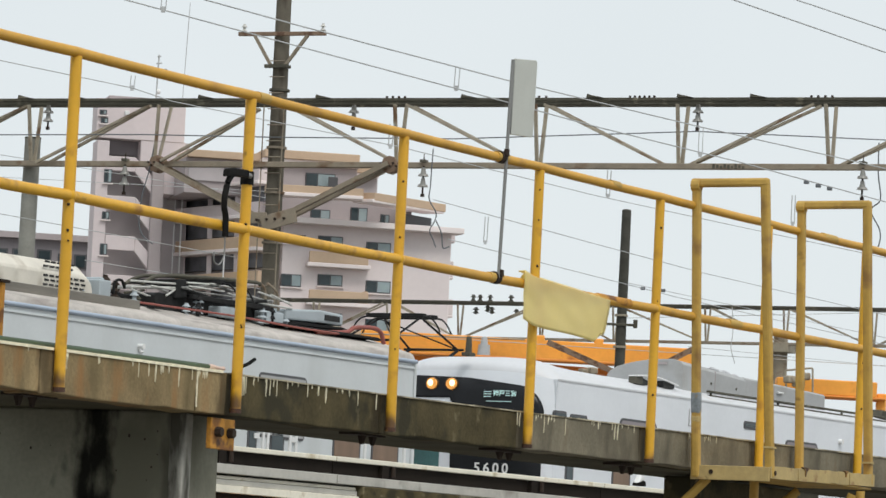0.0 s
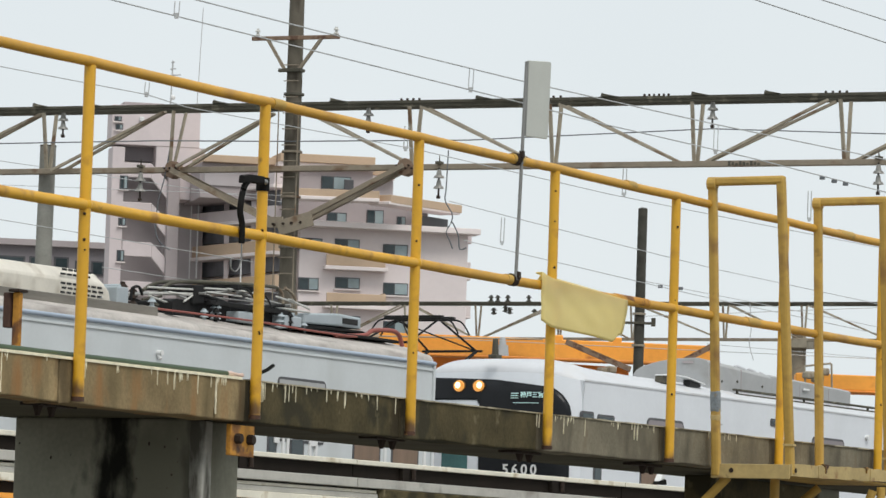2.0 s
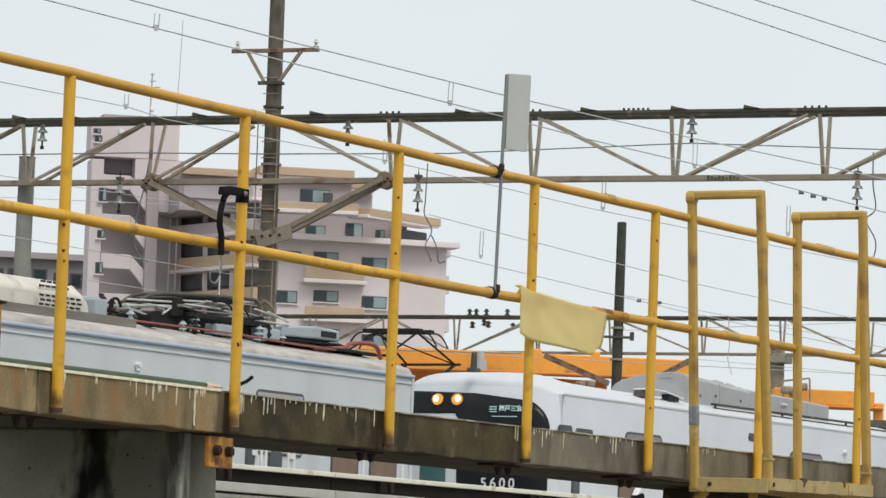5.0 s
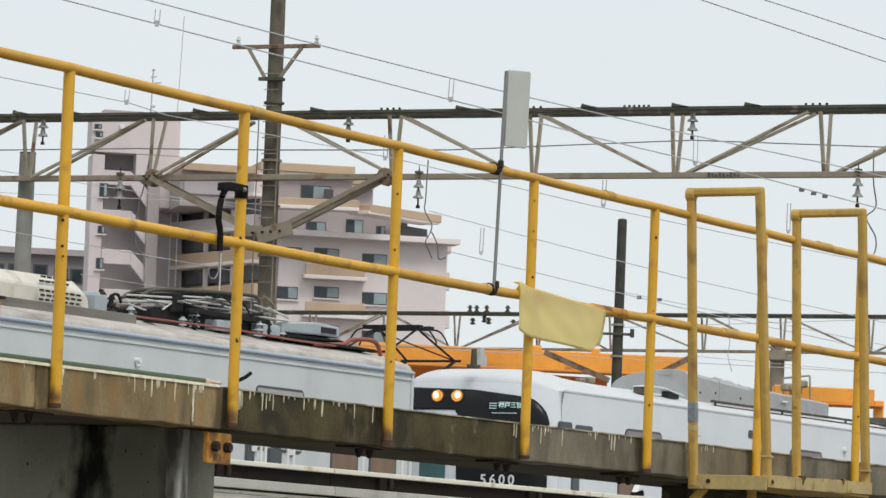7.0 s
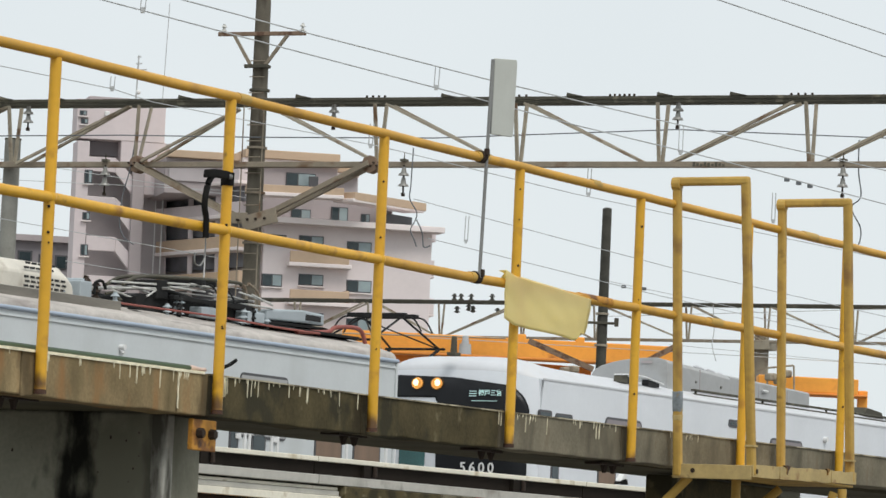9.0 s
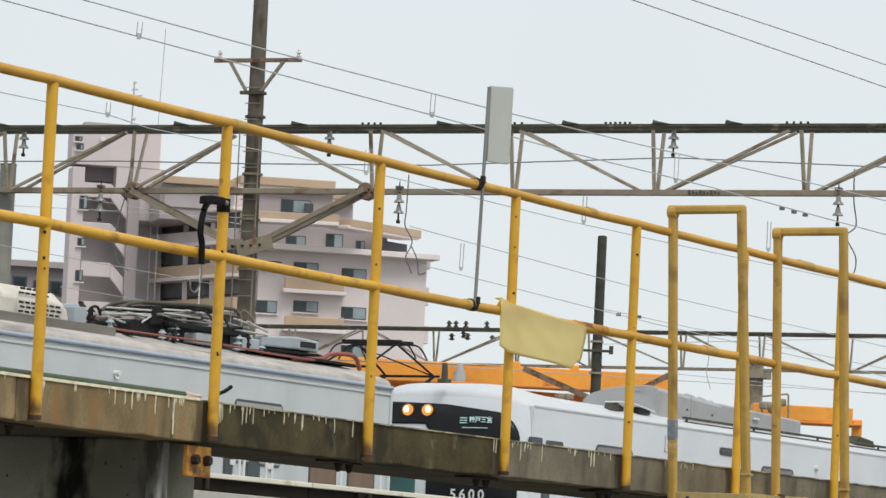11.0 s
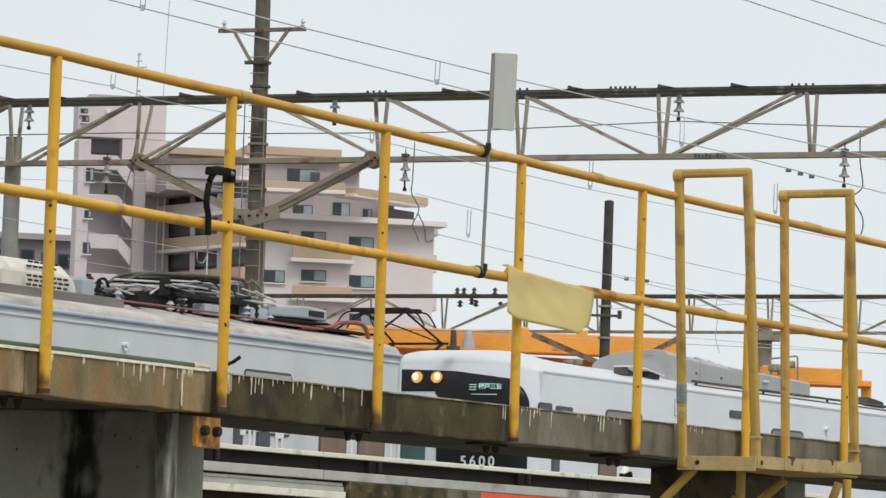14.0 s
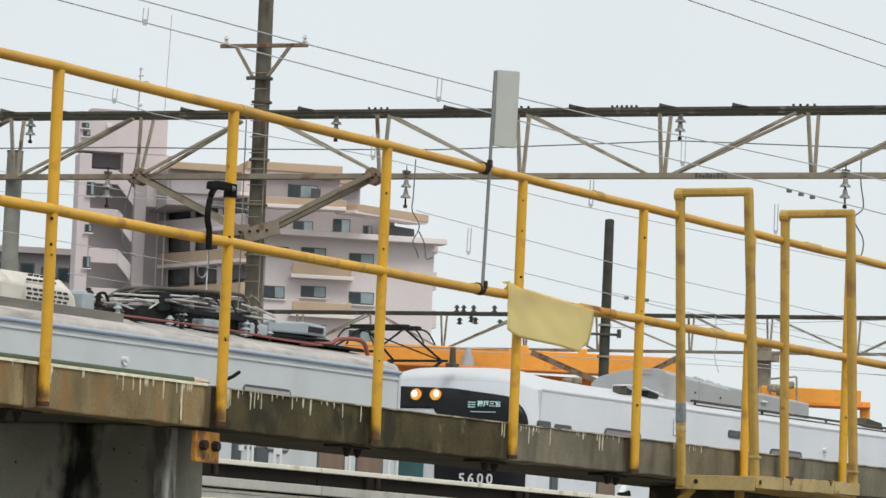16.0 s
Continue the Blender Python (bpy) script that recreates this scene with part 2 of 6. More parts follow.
M_GLASS = mat("dark_window_glass", (0.03, 0.045, 0.05), 0.08, vary=0.3, scale=1.0)
M_TEAL = mat("green_tinted_glass", (0.05, 0.13, 0.13), 0.1, vary=0.3, scale=2.0)
M_AC = mat("grey_aircon_cover", (0.39, 0.395, 0.395), 0.65, vary=0.1, scale=1.5, fine=15, bump=0.05,
           stain=(0.33, 0.325, 0.31), stain_at=0.54, stain_scale=1.5, stain_soft=0.15)
M_AC_CREAM = mat("cream_aircon_cover", (0.66, 0.62, 0.54), 0.7, vary=0.12, scale=2, fine=20, bump=0.06,
                 stain=(0.45, 0.40, 0.33), stain_at=0.57, stain_scale=2.5, stain_soft=0.15)
M_DARK = mat("dark_slot", (0.02, 0.02, 0.02), 0.8, vary=0.2)
M_PANTO = mat("black_pantograph_steel", (0.020, 0.020, 0.020), 0.75, vary=0.3, scale=6)
M_ALU = mat("bare_aluminium_tube", (0.34, 0.335, 0.32), 0.45, metal=0.4, vary=0.15)
M_RED = mat("red_roof_cable", (0.27, 0.075, 0.058), 0.6, vary=0.2, scale=4)
M_TUBE = mat("weathered_white_tube", (0.56, 0.555, 0.52), 0.5, vary=0.2, scale=4)
M_BOX = mat("pale_blue_grey_box", (0.38, 0.425, 0.45), 0.6, vary=0.12, scale=3)
M_DOOR = mat("brown_door_panel", (0.2, 0.13, 0.085), 0.5, vary=0.15, scale=2, stretch=(3, 3, 0.4))
M_LAMP = mat("headlight_glow", (0.8, 0.34, 0.07), 0.3, vary=0.25, scale=9, emit=0.5)
M_LAMP_CORE = mat("headlight_core", (1.0, 0.80, 0.46), 0.3, vary=0.02, emit=1.7)
M_LENS = mat("headlight_housing", (0.22, 0.12, 0.05), 0.2, metal=0.6, vary=0.1)
M_LED = mat("destination_letters", (0.5, 0.72, 0.70), 0.4, vary=0.02, emit=0.3)
M_WHITE = mat("white_lettering", (0.75, 0.75, 0.74), 0.5, vary=0.03)
M_ORANGE = mat("orange_crane_paint", (0.90, 0.37, 0.05), 0.55, vary=0.12, scale=0.8, fine=8, bump=0.05,
               stain=(0.55, 0.18, 0.03), stain_at=0.68, stain_scale=0.8, stain_soft=0.1)
# Darker copy of the crane orange, with shadow-side shade put into the colour.
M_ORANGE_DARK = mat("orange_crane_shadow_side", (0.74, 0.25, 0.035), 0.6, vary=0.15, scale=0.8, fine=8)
M_WALL = mat("mauve_grey_tile_wall", (0.67, 0.59, 0.59), 0.8, vary=0.06, scale=0.25, fine=3, bump=0.05,
             stain=(0.56, 0.495, 0.495), stain_at=0.56, stain_scale=0.25, stain_soft=0.15, stain_stretch=(1, 1, 0.3))
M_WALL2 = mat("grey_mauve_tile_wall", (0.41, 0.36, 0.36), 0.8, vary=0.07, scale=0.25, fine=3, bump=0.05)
M_PALE = mat("pale_pink_parapet", (0.80, 0.72, 0.70), 0.8, vary=0.05, scale=0.3, fine=3)
M_TAN = mat("tan_tile_band", (0.54, 0.40, 0.285), 0.75, vary=0.08, scale=0.4, fine=4, bump=0.05)
M_WALL_LIGHT = mat("pink_grey_tile_wall", (0.74, 0.66, 0.65), 0.8, vary=0.05, scale=0.25, fine=3, bump=0.05)
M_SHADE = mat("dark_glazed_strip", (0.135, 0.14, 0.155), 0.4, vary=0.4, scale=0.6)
M_PINK = mat("pale_pink_plastic", (0.66, 0.50, 0.43), 0.5, vary=0.1)
# Darker than the tower tile; recess shade is put into this colour.
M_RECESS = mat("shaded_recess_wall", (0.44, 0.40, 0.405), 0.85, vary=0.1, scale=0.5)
M_FRAME = mat("dark_window_frame", (0.07, 0.07, 0.075), 0.5, vary=0.1)
M_PANE = mat("curtained_pane", (0.27, 0.33, 0.34), 0.15, vary=0.25, scale=0.7)
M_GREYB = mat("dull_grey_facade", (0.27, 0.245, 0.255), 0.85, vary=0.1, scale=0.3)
M_GIRDER = mat("dark_brown_girder", (0.016, 0.012, 0.009), 0.8, vary=0.3, scale=1.5, fine=15)
M_LEDGE = mat("cream_dirty_ledge", (0.78, 0.74, 0.62), 0.8, vary=0.15, scale=2, fine=20,
              stain=(0.38, 0.29, 0.15), stain_at=0.57, stain_scale=2, stain_soft=0.1)
M_LEDGE_GREY = mat("grey_concrete_ledge", (0.46, 0.445, 0.40), 0.85, vary=0.15, scale=2, fine=20,
                   stain=(0.22, 0.2, 0.17), stain_at=0.57, stain_scale=1.5, stain_soft=0.12)
M_REDBAND = mat("red_side_band", (0.85, 0.10, 0.035), 0.5, vary=0.1)
M_GROUND = mat("gravel_ground", (0.16, 0.15, 0.135), 0.95, vary=0.3, scale=0.3, fine=6, bump=0.4)
for m_low in (M_POLE, M_MAST, M_BLACK, M_PANTO, M_GIRDER, M_DECK, M_DECK_DARK, M_PIER, M_PIER_PALE, M_SOFFIT, M_DECK_GREY, M_T2_BLACK, M_WALL, M_WALL2, M_TAN, M_PALE):
    m_low.node_tree.nodes["Principled BSDF"].inputs["Specular IOR Level"].default_value = 0.15
M_BALLAST = mat("brown_ballast", (0.17, 0.14, 0.11), 0.95, vary=0.35, scale=2, fine=14, bump=0.6)
M_STEEL = mat("rail_steel", (0.2, 0.15, 0.12), 0.5, metal=0.6, vary=0.2)


# ---- mesh helpers ----
def box(bm, c, size, rz=0.0, m=None):
    """A box by centre and size."""
    mm = (m or Matrix()) @ Matrix.Translation(c) @ Matrix.Rotation(rz, 4, "Z") @ Matrix.Diagonal((*size, 1))
    return bmesh.ops.create_cube(bm, size=1.0, matrix=mm)["verts"]


def span(bm, x0, x1, y0, y1, z0, z1):
    return box(bm, ((x0 + x1) / 2, (y0 + y1) / 2, (z0 + z1) / 2), (abs(x1 - x0), abs(y1 - y0), abs(z1 - z0)))


def rod(bm, a, b, r, r2=None, n=12):
    """A round bar from a to b."""
    a, b = Vector(a), Vector(b)
    d = b - a
    m = Matrix.Translation((a + b) / 2) @ d.to_track_quat("Z", "Y").to_matrix().to_4x4()
    return bmesh.ops.create_cone(bm, cap_ends=True, segments=n, radius1=r, radius2=r if r2 is None else r2, depth=d.length, matrix=m)["verts"]


def bar(bm, a, b, w, h):
    """A square bar from a to b, w wide and h high."""
    a, b = Vector(a), Vector(b)
    d = b - a
    m = Matrix.Translation((a + b) / 2) @ d.to_track_quat("X", "Z").to_matrix().to_4x4() @ Matrix.Diagonal((d.length, w, h, 1))
    return bmesh.ops.create_cube(bm, size=1.0, matrix=m)["verts"]


def angle_bar(bm, a, b, w, t):
    """An L-section from a to b."""
    bar(bm, a, b, w, t)
    off = Vector((0, 0, w / 2))
    bar(bm, Vector(a) + off, Vector(b) + off, t, w)


def tube(bm, pts, r, n=8):
    """A bent round tube through pts."""
    pts = [Vector(p) for p in pts]
    rings = []
    for i, p in enumerate(pts):
        d = (pts[min(i + 1, len(pts) - 1)] - pts[max(i - 1, 0)]).normalized()
        up = Vector((0, 0, 1)) if abs(d.z) < 0.9 else Vector((1, 0, 0))
        s = d.cross(up).normalized()
        u = s.cross(d)
        rings.append([bm.verts.new(p + r * (math.cos(2 * math.pi * k / n) * s + math.sin(2 * math.pi * k / n) * u)) for k in range(n)])
    for a, b in zip(rings, rings[1:]):
        for k in range(n):
            bm.faces.new((a[k], a[(k + 1) % n], b[(k + 1) % n], b[k]))
    bm.faces.new(rings[0]), bm.faces.new(rings[-1])


def curve_pts(pts, n=6):
    """Smooth points through pts."""
    pts = [Vector(p) for p in pts]
    out = []
    for i in range(len(pts) - 1):
        p0, p1, p2, p3 = pts[max(i - 1, 0)], pts[i], pts[i + 1], pts[min(i + 2, len(pts) - 1)]
        for k in range(n):
            t = k / n
            out.append(0.5 * ((2 * p1) + (p2 - p0) * t + (2 * p0 - 5 * p1 + 4 * p2 - p3) * t * t + (3 * p1 - p0 - 3 * p2 + p3) * t ** 3))
    return out + [pts[-1]]


def prism(bm, poly, y0, y1):
    """A polygon of (x, z) pushed from y0 to y1."""
    a = [bm.verts.new((x, y0, z)) for x, z in poly]
    b = [bm.verts.new((x, y1, z)) for x, z in poly]
    n = len(poly)
    bm.faces.new(a), bm.faces.new(b)
    for k in range(n):
        bm.faces.new((a[k], a[(k + 1) % n], b[(k + 1) % n], b[k]))


def loft(bm, sections):
    """Closed rings of points joined to a skin with end caps."""
    rings = [[bm.verts.new(p) for p in s] for s in sections]
    for a, b in zip(rings, rings[1:]):
        n = len(a)
        for k in range(n):
            bm.faces.new((a[k], a[(k + 1) % n], b[(k + 1) % n], b[k]))
    bm.faces.new(rings[0]), bm.faces.new(rings[-1])


def thing(name, m, label, category, group="", kind=""):
    ob = new(name)
    ob.matrix_world = m
    return tagged(ob, label, category, group, kind)


def part(name, bm, material, parent=None, label="", bevel=0.0, smooth=False):
    bmesh.ops.recalc_face_normals(bm, faces=bm.faces)
    me = bpy.data.meshes.new(name)
    bm.to_mesh(me)
    bm.free()
    me.materials.append(material)
    if smooth:
        me.shade_smooth()
    ob = new(name, me)
    ob.parent = parent
    if bevel:
        bv = ob.modifiers.new("edge", "BEVEL")
        bv.width, bv.segments, bv.limit_method = bevel, 2, "ANGLE"
    if smooth:
        me.set_sharp_from_angle(angle=radians(40))
    return tagged(ob, label)


def B():
    return bmesh.new()


def frame_at(x, y, z, heading):
    """A frame whose x axis runs along a heading, in degrees to the right of straight ahead."""
    return pose(x, y, z, 0, 0, 90 - heading)


# ---- ground and embankment ----
bm = B()
bmesh.ops.create_grid(bm, x_segments=40, y_segments=40, size=2500)
for v in bm.verts:
    v.co.z = 0.15 * noise.noise(v.co * 0.01) if v.co.length > 200 else 0
tagged(part("ground", bm, M_GROUND), "grey gravel ground of the rail yard", "ground", kind="structure")

RAIL_Z = 2.5
TRACK = frame_at(-0.36, 79.70, RAIL_Z, 30.0)
bm = B()
loft(bm, [[(x, -5, -2.6), (x, -2.2, -0.2), (x, 9.0, -0.2), (x, 13, -2.6)] for x in (-150, 0, 150)])
emb = tagged(part("embankment", bm, M_BALLAST), "brown ballast embankment carrying the tracks", "embankment", kind="structure")
emb.matrix_world = TRACK
for k, y in enumerate((0.68, 2.12)):
    bm = B()
    span(bm, -150, 150, y - 0.035, y + 0.035, -0.05, 0.0)
    span(bm, -150, 150, y - 0.01, y + 0.01, -0.15, -0.05)
    span(bm, -150, 150, y - 0.07, y + 0.07, -0.2, -0.15)
    tagged(part("track_rail", bm, M_STEEL), "brown steel rail on the ballast", "rail", "running rails").matrix_world = TRACK

# ---- walkway: deck, pier, brackets ----
WALK = frame_at(-0.82, 20.70, 0, 24.6) @ Matrix.Translation((0, 0.028, 0))
RISE = 0.0078


def rise(x):
    """Height gained along the deck: a little steeper beyond the second bay."""
    return RISE * x + 0.0037 * max(0.0, x - 1.5)


walkway = thing("walkway", WALK, "raised concrete walkway with stained edge panels", "walkway", kind="structure")
JOINTS = [-6.04, -4.54, -3.04, -1.60, -0.30, -0.03, 1.47, 2.97, 4.47, 5.97, 7.47, 8.97, 10.5]
for i, (a, b) in enumerate(zip(JOINTS, JOINTS[1:])):
    bm = B()
    front = 0.0 if b < 0 else 0.012
    low = 2.505 if b < -0.5 else 2.497
    pts = [(a + 0.004, low + rise(a)), (b - 0.004, low + rise(b)), (b - 0.004, 2.669 + rise(b)), (a + 0.004, 2.669 + rise(a))]
    prism(bm, pts, front, 0.16)
    bmesh.ops.subdivide_edges(bm, edges=bm.edges[:], cuts=9, use_grid_fill=True)
    for v in bm.verts:
        v.co.y += 0.004 * noise.noise(v.co * 9)
        if v.co.z < low + 0.008 + rise(v.co.x):
            v.co.z += 0.009 * noise.noise(v.co * 9 + Vector((3, 1, 7)))
    part("edge_panel", bm, M_DECK if b < 0 else (M_DECK_GREY if a > 2 else M_DECK_DARK), walkway, bevel=0.006)
bm = B()
loft(bm, [[(x, 0.163, 2.503 + RISE * x), (x, 1.12, 2.503 + RISE * x), (x, 1.12, 2.64 + RISE * x), (x, 0.163, 2.64 + RISE * x)] for x in (-8, 0.3)])
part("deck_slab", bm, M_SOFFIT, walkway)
bm = B()
loft(bm, [[(x, 0.163, 2.503 + RISE * x), (x, 0.78, 2.503 + RISE * x), (x, 0.78, 2.64 + RISE * x), (x, 0.163, 2.64 + RISE * x)] for x in (0.301, 10.5)])
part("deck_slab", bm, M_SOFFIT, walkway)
# pale worn lip along the top edge, and lime runs
bm = B()
loft(bm, [[(x, -0.006 + 0.003 * noise.noise((x * 7, 0, 0)), z + RISE * x) for z in (2.6645,)] +
          [(x, 0.05, 2.666 + RISE * x), (x, 0.05, 2.676 + RISE * x), (x, -0.006, 2.676 + 0.002 * noise.noise((x * 5, 1, 0)) + RISE * x)]
          for x in np.arange(-8, -0.02, 0.09)])
part("worn_lip", bm, M_LIME, walkway, "pale lime-crusted top edge")
bm = B()
loft(bm, [[(x, 0.006 + 0.003 * noise.noise((x * 7, 0, 0)), 2.6655 + rise(x)), (x, 0.05, 2.666 + rise(x)),
           (x, 0.05, 2.672 + rise(x)), (x, 0.006, 2.6715 + 0.003 * noise.noise((x * 5, 1, 0)) + rise(x))] for x in np.arange(0.0, 10.4, 0.09)])
part("worn_lip", bm, M_LIP, walkway, "thin worn top edge of the dark panels")
rng = random.Random(4)
for i in range(120):
    x = rng.choice([rng.uniform(-3, -0.05), rng.gauss(-0.62, 0.05), rng.gauss(-1.42, 0.02), rng.gauss(0.15, 0.08),
                    rng.gauss(0.32, 0.1), rng.gauss(0.95, 0.25), rng.gauss(-0.25, 0.05), rng.gauss(3.25, 0.12), rng.gauss(4.0, 0.15), rng.gauss(5.4, 0.15)])
    ln, w = rng.uniform(0.012, 0.035) if i % 3 else rng.uniform(0.035, 0.085), rng.uniform(0.001, 0.0032)
    top = 2.666 + rise(x)
    y = -0.0015 if x < -0.03 else 0.0105
    j = rng.uniform(-0.004, 0.004)
    bm = B()
    prism(bm, [(x - w, top), (x + w, top), (x + w * 0.8 + j, top - ln * 0.6), (x + j, top - ln), (x - w * 0.9 + j, top - ln * 0.55)], y - 0.002, y + 0.008)
    part("lime_run", bm, M_LIME, walkway)

for x, w in ((-0.30, 0.004), (-2.05, 0.003)):
    bm = B()
    tube(bm, [(x + 0.002 * math.sin(k * 2.3), -0.001, 2.668 + RISE * x - 0.017 * k) for k in range(10)], w, 6)
    part("lime_run", bm, M_LIME, walkway, smooth=True)

PIER_S = -0.10
bm = B()
span(bm, PIER_S, 0.25, 0.165, 1.037, -0.3, 2.502)
bmesh.ops.subdivide_edges(bm, edges=bm.edges[:], cuts=8, use_grid_fill=True)
for v in bm.verts:
    v.co.x += 0.005 * noise.noise(v.co * 4)
part("pier", bm, M_PIER, walkway, "grey concrete cross-wall pier with water stains", bevel=0.01)
rng = random.Random(21)
for k in range(34):
    bm = B()
    bmesh.ops.create_uvsphere(bm, u_segments=8, v_segments=5, radius=rng.uniform(0.002, 0.0065), matrix=Matrix.Translation((PIER_S + 0.001, rng.uniform(0.24, 1.02), rng.uniform(1.7, 2.42))) @ Matrix.Diagonal((0.5, 1, rng.uniform(0.8, 1.7), 1)))
    part("pit", bm, M_BOLT, walkway)
bm = B()
span(bm, PIER_S - 0.003, -0.02, 0.150, 0.215, -0.3, 2.498)
part("pier_edge", bm, M_PIER_PALE, walkway, "pale chalky pier corner", bevel=0.008)
bm = B()
span(bm, -0.115, 0.100, 0.02, 0.042, 2.355, 2.482)
bracket = part("bracket_plate", bm, M_RUSTY, walkway, "rust-streaked yellow steel bracket plate", bevel=0.003)
for x in (-0.065, 0.045):
    bm = B()
    bmesh.ops.create_cone(bm, cap_ends=True, segments=6, radius1=0.022, radius2=0.02, depth=0.03, matrix=pose(x, 0.008, 2.425, 90, 0, 0))
    part("bolt", bm, M_BOLT, bracket)
for px in (-1.5, 1.5, 3.0, 4.5):
    for dx in (-0.13, -0.02):
        bm = B()
        x = px + dx + (0.12 if px < 0 else 0.2)
        bmesh.ops.create_cone(bm, cap_ends=True, segments=6, radius1=0.01, radius2=0.026, depth=0.05, matrix=pose(x, 0.14, 2.475 + RISE * x))
        part("hanger_bolt", bm, M_BOLT, walkway)
    bm = B()
    x = px + 0.1
    span(bm, x - 0.16, x + 0.13, 0.10, 0.19, 2.488 + RISE * x, 2.499 + RISE * x)
    part("clip_plate", bm, M_BOLT, walkway)
# far pier under the ladder
bm = B()
span(bm, 6.01, 7.60, 0.35, 0.50, -0.3, 2.54)
part("pier", bm, M_DECK_DARK, walkway, "dark concrete pier", bevel=0.01)
bm = B()
span(bm, 7.603, 7.92, 0.34, 0.50, -0.3, 2.54)
part("pier_edge", bm, M_PIER, walkway, bevel=0.01)

# ---- railing ----
railing = thing("railing", WALK, "yellow painted steel pipe railing with rust spots", "railing")
PIPE = 0.0228
spots = random.Random(31)
for k in range(0, 11):
    s = 1.5 * (k - 2)
    bm = B()
    rod(bm, (s, -0.028, 2.515 + RISE * s), (s, -0.028, 3.80 + RISE * s), PIPE, n=16)
    post = part("post", bm, M_YELLOW, railing, smooth=True)
    bm = B()
    rod(bm, (s, -0.028, 2.507 + RISE * s), (s, -0.028, 2.524 + RISE * s), PIPE + 0.002, n=16)
    part("rusted_foot", bm, M_FOOT, post, "brown rusted post foot")
    bm = B()
    bmesh.ops.create_uvsphere(bm, u_segments=14, v_segments=8, radius=PIPE + 0.006, matrix=Matrix.Translation((s, -0.028, 3.262 + RISE * s)))
    part("weld_collar", bm, M_YELLOW, post, smooth=True)
    for z in [spots.uniform(2.62, 3.75) for _ in range(3)]:
        bm = B()
        bmesh.ops.create_uvsphere(bm, u_segments=8, v_segments=5, radius=spots.uniform(0.003, 0.0065), matrix=Matrix.Translation((s - 0.0205 + spots.uniform(-0.002, 0.006), -0.0395 - spots.uniform(0, 0.006), z + RISE * s)))
        part("rust_spot", bm, M_BOLT, post)
    if k < 10:
        for nm, z, r, m in (("top_rail", 3.815, 0.0210, M_RAIL), ("mid_rail", 3.262, 0.0220, M_YELLOW if k < 3 else M_RAIL)):
            bm = B()
            n = 10
            tube(bm, [(s + 1.5 * j / n, -0.028 + 0.003 * math.sin(j), z + RISE * (s + 1.5 * j / n) - 0.004 * math.sin(math.pi * j / n)) for j in range(n + 1)], r, 16)
            part(nm, bm, m, railing, smooth=True)
for s, z, w in ((0.1, 3.815, 0.05), (2.55, 3.815, 0.06), (3.95, 3.262, 0.2), (2.52, 3.262, 0.05), (5.55, 3.262, 0.08), (3.9, 3.815, 0.05), (6.9, 3.815, 0.1)):
    bm = B()
    rod(bm, (s - w, -0.028, z + RISE * (s - w)), (s + w, -0.028, z + RISE * (s + w)), 0.0228, n=16)
    part("sleeve", bm, M_DULL if s != 3.95 else M_RUSTY, railing, "brown weathered pipe sleeve", smooth=True)

# short post of the far side rail
side_post = thing("guard_post", pose(*(-1.85, 21.20, 2.91), 0, 0, 65.4), "short rusty yellow steel guard post", "post")
bm = B()
box(bm, (0, 0, -0.14), (0.03, 0.032, 0.52))
part("post", bm, M_RUSTY, side_post, bevel=0.004)
bm = B()
box(bm, (0, 0, 0.127), (0.08, 0.05, 0.012))
part("cap_plate", bm, M_BOLT, side_post, bevel=0.002)
bm = B()
box(bm, (0, 0.04, 0.045), (0.05, 0.034, 0.148))
part("angle_iron", bm, M_FOOT, side_post, "brown rusted angle iron", bevel=0.004)

# ---- ladder landing with two hoops ----
landing = thing("ladder_landing", WALK, "ochre painted steel ladder landing with two hoop handrails", "ladder")
OUT = -0.41
SA, SB = 5.11, 6.56


def hoop(s, top, lo, hi, foot):
    """A handrail hoop of square tube, leaning a little along the walkway."""
    bm = B()
    pts = [(s + foot, -0.045, lo), (top, -0.045, hi), (top, OUT, hi), (s + 0.01, OUT - 0.018, 2.51 + (0.03 if s > 6 else 0.0))]
    w = 0.044
    bar(bm, pts[0], pts[1], w, w)
    bar(bm, (top, -0.02, hi - 0.01), (top, OUT - 0.022, hi - 0.004), w, 0.043)
    bar(bm, pts[2], pts[3], w, w)
    h = part("hoop", bm, M_DULL, landing, bevel=0.012)
    bm = B()
    rod(bm, (top, -0.022, hi - 0.02), (top, -0.068, hi - 0.02), 0.034, n=12)
    part("corner_cap", bm, M_DULL, h, bevel=0.004)
    bm = B()
    box(bm, (s - 0.008, OUT - 0.017, 2.66), (0.052, 0.052, 0.010))
    part("clamp", bm, M_PLATE, h)


hoop(SA, 4.93, 2.50, 3.972, -0.02)
for z0, z1, w in ((2.815, 2.93, 0.0475), (2.77, 2.814, 0.0465)):
    bm = B()
    q0, q1 = (z0 - 2.50) / 1.485, (z1 - 2.50) / 1.485
    bar(bm, (SA - 0.02 - 0.16 * q0, -0.045, z0), (SA - 0.02 - 0.16 * q1, -0.045, z1), w, w)
    part("worn_patch", bm, M_BARE if w > 0.047 else M_PLATE, landing, "blue-grey bare patch where the paint has worn off", bevel=0.012)
hoop(SB, 6.43, 2.55, 4.010, 0.0)
bm = B()
span(bm, SA - 0.035, SA - 0.022, OUT - 0.03, -0.02, 2.49, 2.56)
span(bm, SA - 0.035, SA + 0.02, OUT - 0.03, -0.02, 2.552, 2.562)
part("end_plate", bm, M_PLATE, landing, bevel=0.003)
